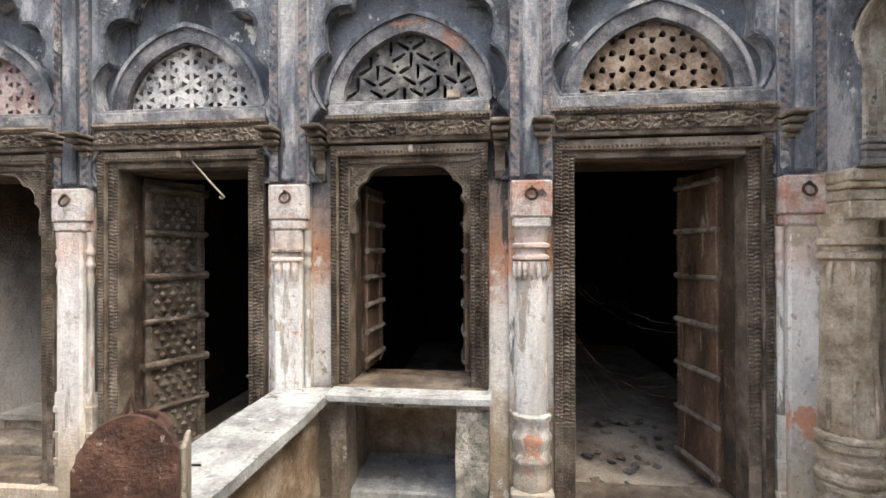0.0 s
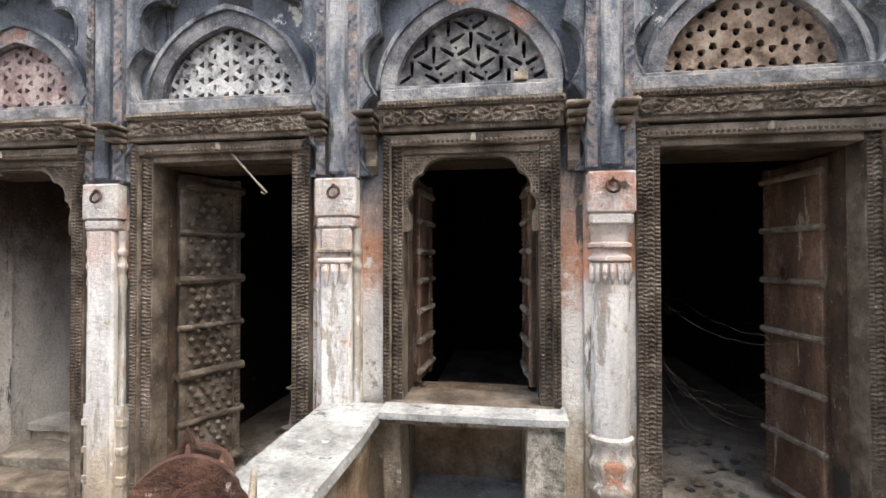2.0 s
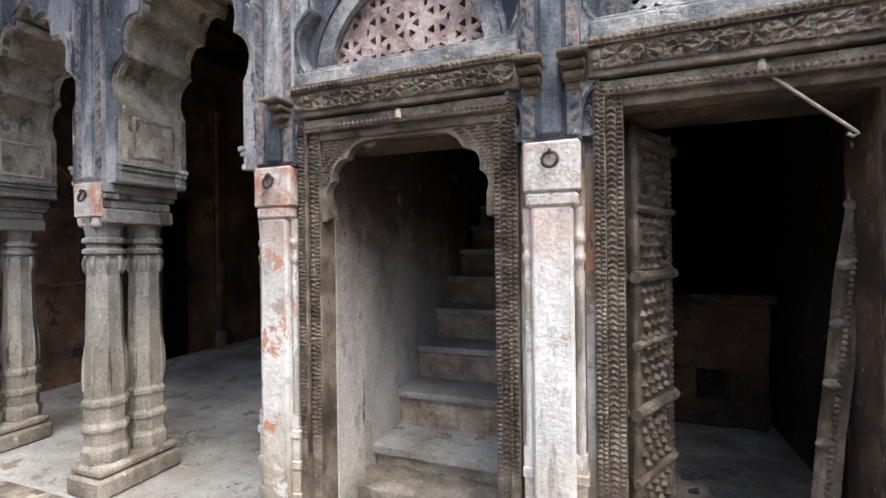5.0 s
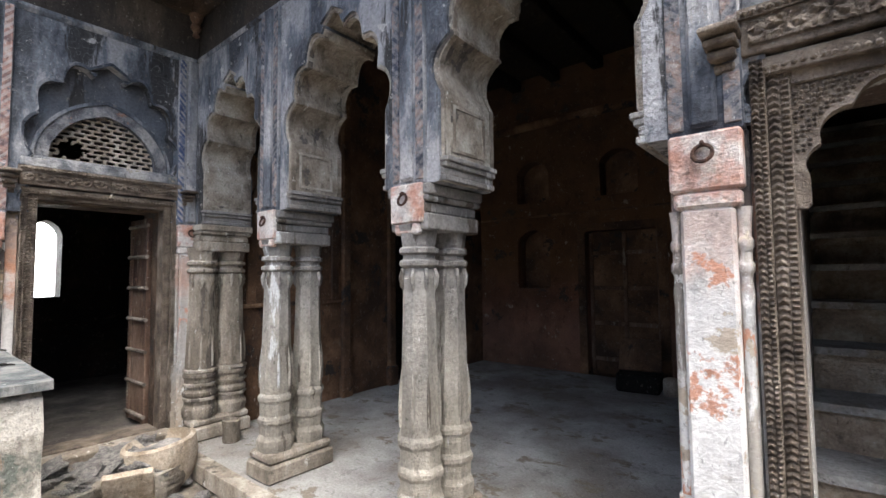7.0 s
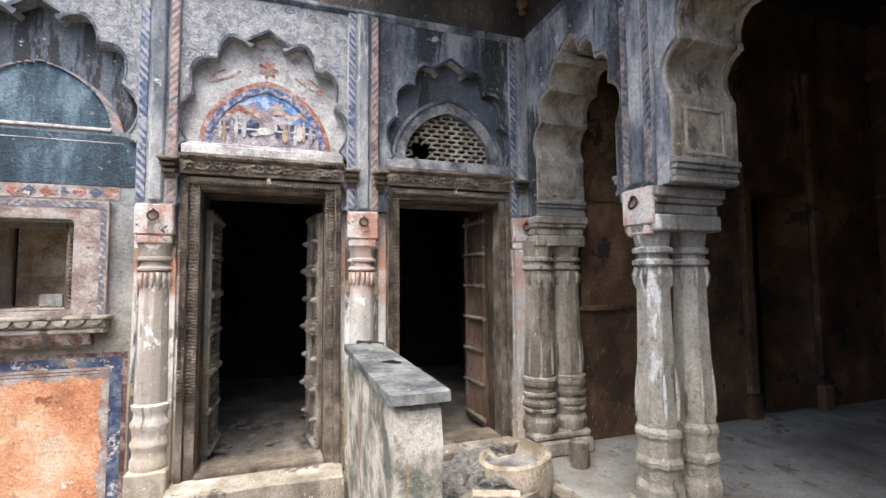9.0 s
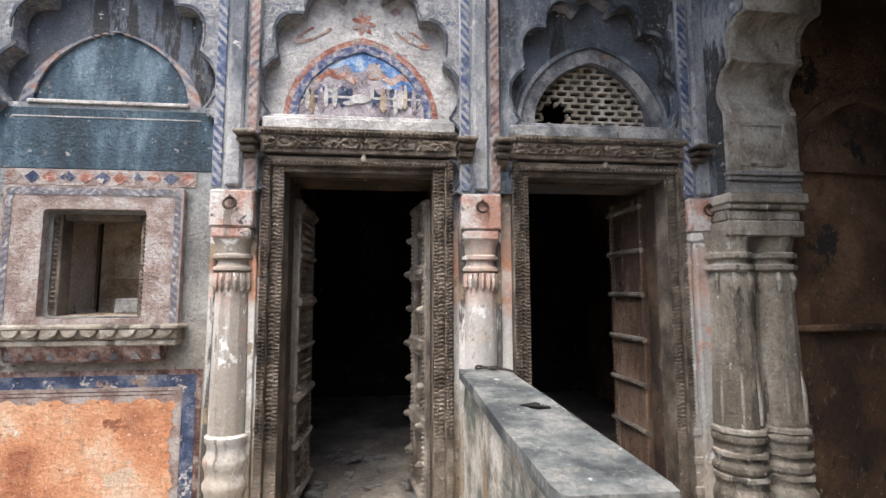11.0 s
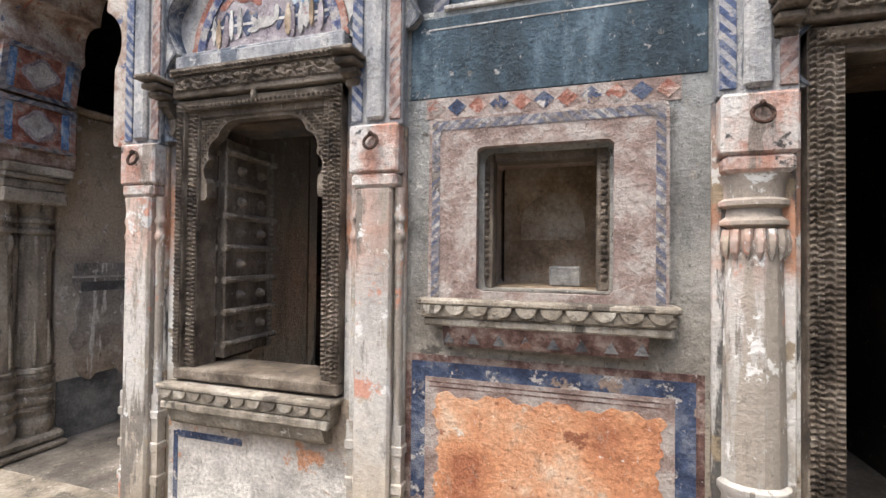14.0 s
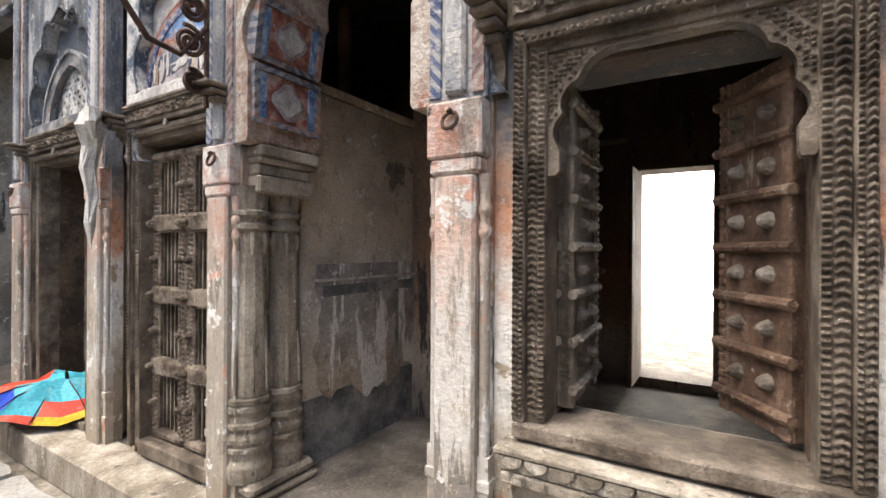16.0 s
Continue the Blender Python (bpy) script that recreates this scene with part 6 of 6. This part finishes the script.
part("kerb", rough_box((-7.25, -3.5), (2.13, 2.24), (0.02, 0.135), 0.012, 77, 12), M_CARVED, tagged(thing("floor_edge", pose(0, 0, 0), "worn stone edge of the loggia floor", "kerb", kind="structure")))
step_ = tagged(part("door_step", rough_box((-7.27, -7.08), (1.28, 2.2), (0.1, 0.24), 0.012, 78), M_CARVED), "worn stone step below the door", "step")
step_ = tagged(part("door_step", rough_box((-7.27, -7.02), (0.0, 0.97), (0.05, 0.22), 0.014, 79), M_CARVED), "worn stone step below the door", "step")

# ---- loggia back ----
d = thing("door_10", pose(-5.165, 6.6, 0), "closed dark brown wooden door deep in the loggia", "door", kind="structure")
part("panel", Shape().box(-0.44, 0.44, 0.05, 0.09, 0.13, 1.95, 0.004), M_INNER, d)
for z in (0.3, 0.75, 1.2, 1.65):
    part("rail", Shape().box(-0.42, 0.42, 0.03, 0.05, z, z + 0.05, 0.005), M_LEAF, d)
for x in (-0.43, 0.0, 0.4):
    part("stile", Shape().box(x - 0.02, x + 0.03, 0.025, 0.05, 0.13, 1.94, 0.005), M_LEAF, d)
part("frame", Shape().field(outside(rect(-0.44, 0.44, 0.0, 1.95)), -0.54, 0.54, 0.13, 2.05, 0.03, -0.13, -0.101), M_INNER, d)
t = tagged(part("trim_loggia", Shape().run([(0, 3.45), (-0.05, 3.46), (-0.07, 3.5), (-0.07, 3.54), (0, 3.54)], -7.24, -3.45).run([(0, 2.2), (-0.02, 2.2), (-0.02, 2.225), (0, 2.225)], -7.24, -3.45), M_INNER), "plaster string courses on the back wall", "cornice", kind="structure")
t.matrix_world = pose(0, 6.5, 0)
for y in (3.9, 4.58, 5.5):
    q = thing("wall_pilaster", pose(-7.24, y, 0, 0, 0, 90), "tall ochre plaster pilaster strip", "pilaster")
    part("strip", Shape().box(-0.05, 0.05, -0.05, 0.01, 0.13, 3.4, 0.01), M_INNER, q)
    part("base", Shape().box(-0.07, 0.07, -0.07, 0.01, 0.13, 0.35, 0.012), M_INNER, q)
q = tagged(part("dado_ledge", Shape().box(-7.24, -7.2, 2.76, 3.85, 1.13, 1.17, 0.008), M_INNER), "plaster ledge along the stained side wall", "ledge", kind="structure")
q = thing("wall_alcove", pose(-7.24, 3.3, 0, 0, 0, 90), "blind arched alcove in the dark-blotched wall", "alcove")
part("frame", Shape().field(both(pointed(0.5, 0.5, 2.0), outside(pointed(0.42, 0.42, 2.0))), -0.5, 0.5, 2.0, 2.5, 0.02, -0.03, 0.01).box(-0.5, -0.42, -0.03, 0.01, 1.17, 2.0, 0.004).box(0.42, 0.5, -0.03, 0.01, 1.17, 2.0, 0.004), M_INNER, q)
for k in range(7):
    beam = tagged(part("ceiling_beam", Shape().box(-7.24 + 0.6 * k, -7.1 + 0.6 * k, 2.77, 6.5, 4.05, 4.199, 0.01), M_BLACK_AND_SHADE), "near-black timber ceiling beam", "beam", "loggia ceiling beams")
q = thing("old_chest", pose(-4.85, 6.05, 0.13, 0, 0, 8), "dusty lidded chest with a roll beside the back door", "chest")
part("body", Shape().box(-0.22, 0.22, -0.18, 0.18, 0, 0.2, 0.02), M_BLACK_AND_SHADE, q)
part("lid", Shape().add([(v[0], v[1] * math.cos(1.15) - v[2] * math.sin(1.15) + 0.1, v[1] * math.sin(1.15) + v[2] * math.cos(1.15) + 0.36) for v in Shape().box(-0.22, 0.22, -0.18, 0.18, 0, 0.04, 0.01).v], Shape().box(-0.22, 0.22, -0.18, 0.18, 0, 0.04, 0.01).f), M_INNER, q)
part("roll", Shape().lathe(0.32, -0.1, [(0.07, 0.0), (0.08, 0.05), (0.08, 0.16), (0.05, 0.18)], 14), M_DUST, q)

# ---- recess wall with its torn plaster ----
q = thing("torn_plaster", pose(0, -3.66, 0, 0, 0, 180), "old painted plaster layer with a ragged lower edge", "plaster")
ragged = lambda a, b: np.minimum(b - 0.53 - 0.05 * np.sin(a * 9) - 0.03 * np.sin(a * 23 + 1) - 0.012 * np.sin(a * 61), a - 7.72 - 0.02 * np.sin(b * 14) - 0.012 * np.sin(b * 37)) * 0.7
part("layer", Shape().field(ragged, 7.62, 9.58, 0.4, 1.28, 0.016, -0.022, 0.0), M_TORN, q)
part("rule", Shape().box(7.7, 9.58, -0.03, 0.0, 1.185, 1.2, 0.002), M_PALE, q, "pale ruled ledge")
part("blue_band", Shape().box(7.74, 9.58, -0.0245, 0.0, 1.1, 1.16, 0.001), M_SLATE2, q, "dark blue painted band")
part("blue_stripe", Shape().box(8.38, 8.42, -0.0245, 0.0, 0.62, 1.1, 0.001), M_SLATE2, q)
part("dark_dado", Shape().box(7.62, 9.58, -0.006, 0.0, 0.2, 0.56, 0.001), M_SLATE2, q, "dark grey cement dado")
q = thing("baluster", pose(-8.7, -4.4, 2.2), "turned wooden baluster in the dark upper gallery", "baluster")
part("turning", Shape().lathe(0, 0, [(0.05, 0), (0.06, 0.05), (0.04, 0.12), (0.06, 0.3), (0.05, 0.5), (0.06, 0.62), (0.04, 0.66), (0.06, 0.72), (0.05, 1.1)], 14), M_INNER, q, smooth=True)

# painted cartouches on the recess arch
for y, z, lean in ((-3.572, 2.06, 0), (-3.555, 2.35, 9)):
    q = thing("painted_cartouche", pose(-7.435, y, z, lean, 0, 180), "red and blue painted cartouche on the arch soffit", "painted panel")
    part("frame", Shape().field(both(rect(-0.195, 0.195, -0.135, 0.135), outside(rect(-0.165, 0.165, -0.11, 0.11))), -0.2, 0.2, -0.14, 0.14, 0.02, -0.024, 0.04), M_BORDER2, q)
    part("field", Shape().box(-0.165, 0.165, -0.01, 0.04, -0.11, 0.11, 0.002), M_RED, q)
    for side in (-1, 1):
        part("blue_border", Shape().box(side * 0.142 - 0.02, side * 0.142 + 0.02, -0.014, 0.0, -0.105, 0.105, 0.002), M_SKY, q)
    part("medallion", Shape().field(lambda a, b: (1 + 0.12 * np.cos(4 * np.arctan2(b, a)) - np.sqrt((a / 0.085) ** 2 + (b / 0.08) ** 2)) * 0.08, -0.11, 0.11, -0.1, 0.1, 0.008, -0.015, 0.0), M_LILAC, q)
    part("medallion_field", Shape().field(lambda a, b: (1 + 0.12 * np.cos(4 * np.arctan2(b, a)) - np.sqrt((a / 0.066) ** 2 + (b / 0.062) ** 2)) * 0.06, -0.09, 0.09, -0.08, 0.08, 0.008, -0.018, 0.0), M_PALE, q)

# ---- iron scroll bracket and rag ----
q = thing("iron_bracket", pose(-7.16, -3.78, 0), "rusty wrought-iron scroll bracket on a pilaster", "bracket")
def spiral(cx, cz, r0, turns, start, flip=1):
    return [(cx + r0 * (1 - a / (turns * 2 * math.pi) * 0.85) * math.cos(start + flip * a), 0, cz + r0 * (1 - a / (turns * 2 * math.pi) * 0.85) * math.sin(start + flip * a)) for a in np.linspace(0, turns * 2 * math.pi, 40)]
for cx, cz, r in ((0.07, 2.42, 0.06), (0.08, 2.27, 0.07), (0.06, 2.1, 0.055), (0.12, 2.56, 0.06)):
    part("scroll", Shape().tube(spiral(cx, cz, r, 2.2, 1.2), 0.011, 6), M_IRON, q)
part("arm", Shape().tube([(0.0, 0, 2.36), (0.12, 0, 2.2), (0.25, 0, 2.22), (0.36, 0, 2.36), (0.42, 0, 2.6)], 0.013, 8), M_IRON, q)
part("wall_bar", Shape().tube([(0.0, 0, 2.0), (0.0, 0, 2.7)], 0.012, 6), M_IRON, q)
q = thing("hanging_rag", pose(-7.1, -4.76, 0), "grey tattered rag hanging from a bracket", "rag")
s = Shape()
pts = [(0.0, 0.0, 2.1), (0.02, 0.02, 2.02), (0.0, 0.0, 1.92), (0.015, -0.015, 1.8), (0.0, 0.0, 1.65), (0.012, 0.01, 1.5), (0.0, 0.0, 1.36)]
s.tube(pts, [0.05, 0.07, 0.045, 0.036, 0.03, 0.026, 0.008], 14).tube([(0.02, 0.06, 2.1), (0.04, 0.1, 2.03), (0.02, 0.08, 1.95)], [0.04, 0.035, 0.01], 8)
s.v = [(x + 0.022 * noise.noise((x * 40, y * 40, z * 30)), y + 0.03 * noise.noise((x * 40 + 5, y * 40, z * 30)), z) for x, y, z in s.v]
part("cloth", s, M_RAG, q)

# ---- coloured umbrella lying open on the ledge ----
q = thing("umbrella", look((-7.27, -5.53, 0.44), (-7.27 - 0.2, -5.53 - 0.3, 0.44 - 0.92)), "half-folded teal umbrella with red and yellow border on a ledge", "umbrella")
nseg = 10
for k in range(nseg):
    a0, a1 = 2 * math.pi * k / nseg, 2 * math.pi * (k + 1) / nseg
    ring = lambda r, z: [(0.92 * r * math.cos(a), 0.55 * r * math.sin(a), z - 0.03 * r * abs(math.sin((a - a0) / (a1 - a0) * math.pi))) for a in (a0, (a0 + a1) / 2, a1)]
    fold = lambda vs: [(x + 0.05 * noise.noise((x * 7, y * 7, 3.0)), y + 0.04 * noise.noise((x * 7, y * 7, 8.0)), z + 0.09 * noise.noise((x * 6, y * 6, 1.0))) for x, y, z in vs]
    v = [(0, 0, 0.06)] + ring(0.16, 0.045) + ring(0.3, 0.0)
    part("gore", Shape().add(fold(v), [(0, 1, 2), (0, 2, 3), (1, 4, 5, 2), (2, 5, 6, 3)]), M_CLOTH[3], q)
    v = ring(0.3, 0.0) + ring(0.44, -0.05) + ring(0.5, -0.085)
    part("border_band", Shape().add(fold(v), [(0, 3, 4, 1), (1, 4, 5, 2)]), M_CLOTH[(0, 2, 3, 0)[k % 4]], q)
    part("border_band", Shape().add(fold(v), [(3, 6, 7, 4), (4, 7, 8, 5)]), M_CLOTH[1 if k % 3 else 0], q)
    part("rib", Shape().tube(fold([(0, 0, 0.055), (0.26 * math.cos(a0), 0.155 * math.sin(a0), 0.004), (0.46 * math.cos(a0), 0.275 * math.sin(a0), -0.07)]), 0.004, 5), M_IRON, q)
part("ferrule", Shape().lathe(0, 0, [(0.012, 0.055), (0.01, 0.1), (0.004, 0.12)], 10), M_IRON, q)
g = tagged(part("metal_rods", Shape().tube([(-7.25, -6.2, 0.26), (-7.0, -5.75, 0.24)], 0.018, 8).tube([(-7.2, -6.25, 0.24), (-6.95, -5.8, 0.23)], 0.015, 8), M_STONE), "grey metal rods lying on the ledge", "rods")

# flagstones before the ledge
rnd = random.Random(9)
q = thing("pavement_flags", pose(0, 0, 0), "cracked pale flagstones before the ledge", "paving", kind="structure")
for i in range(4):
    for j in range(7):
        x, y = -6.95 + 0.62 * i, -6.6 + 0.66 * j
        part("flagstone", rough_box((x, x + 0.58), (y, y + 0.62), (-0.05, 0.05 + rnd.uniform(-0.02, 0.02)), 0.03, 100 + 7 * i + j, 6), M_FLOOR, q)
p = tagged(part("stone_chip", rough_box((-0.03, 0.03), (-0.02, 0.02), (0, 0.035), 0.012, 140, 4), M_TAN2), "pale stone chip on the ledge of a lattice", "stone")
p.matrix_world = at(NORTH, -0.17, -0.03, 2.262)
d = thing("street_door", pose(-10.15, -2.4, 0, 0, 0, 0), "carved door leaf opened inward against the light", "door")
part("leaf", Shape().box(0.0, 0.42, -0.02, 0.02, 0.3, 2.02, 0.005), M_LEAF, d)
z = 0.34
c = Shape()
while z < 2.0:
    c.stud(0.38, -0.02, z, 0.014, 0.02, 5)
    z += 0.04
part("edge_carving", c, M_LEAF, d)

# ---- cobwebs and dry litter in the eastern doorway ----
rnd = random.Random(21)
web = thing("cobweb", pose(0, 0, 0), "dusty grey cobweb strands hanging across a dark doorway", "cobweb")
for a, b, sag in (((0.45, 2.7, 1.05), (1.13, 2.85, 0.62), 0.16), ((0.45, 2.75, 1.0), (1.0, 3.0, 0.6), 0.1), ((0.6, 2.9, 1.25), (1.15, 2.75, 1.05), 0.1), ((0.45, 2.65, 0.95), (0.9, 3.1, 0.45), 0.12), ((0.7, 3.0, 0.72), (1.15, 2.8, 0.74), 0.05), ((0.45, 2.7, 1.4), (0.75, 3.1, 1.15), 0.09)):
    for k in range(2):
        e = [Vector(p) + Vector((rnd.uniform(-0.03, 0.03), rnd.uniform(-0.05, 0.05), rnd.uniform(-0.05, 0.05))) for p in (a, b)]
        pts = [e[0].lerp(e[1], f) - Vector((0, 0, sag * 4 * f * (1 - f) * (0.8 + 0.2 * k))) + Vector((0, 0, 0.012 * noise.noise((f * 9, k, sag * 50)))) for f in np.linspace(0, 1, 16)]
        part("strand", Shape().tube(pts, 0.0005, 4), M_CARVED, web)
for k in range(34):
    r = rnd.uniform(0.02, 0.055)
    c = Shape().relief(-r, r, -r * 0.6, r * 0.6, 0.0, lambda u, w: 6 * u * u + 5 * w * w * (1 if k % 2 else -0.4), r / 3)
    ob = tagged(part("dry_flake", Shape().add([(u, w, 0.004 - d) for u, d, w in c.v] + [(u, w, 0.001 - d) for u, d, w in c.v], c.f + [tuple(i + len(c.v) for i in reversed(q)) for q in c.f]), M_STEP), "curled dry flake on the dusty floor", "debris", "dry flakes")
    ob.matrix_world = pose(rnd.uniform(0.5, 1.12), rnd.uniform(2.58, 3.7), 0.2, 0, 0, rnd.uniform(0, 360))
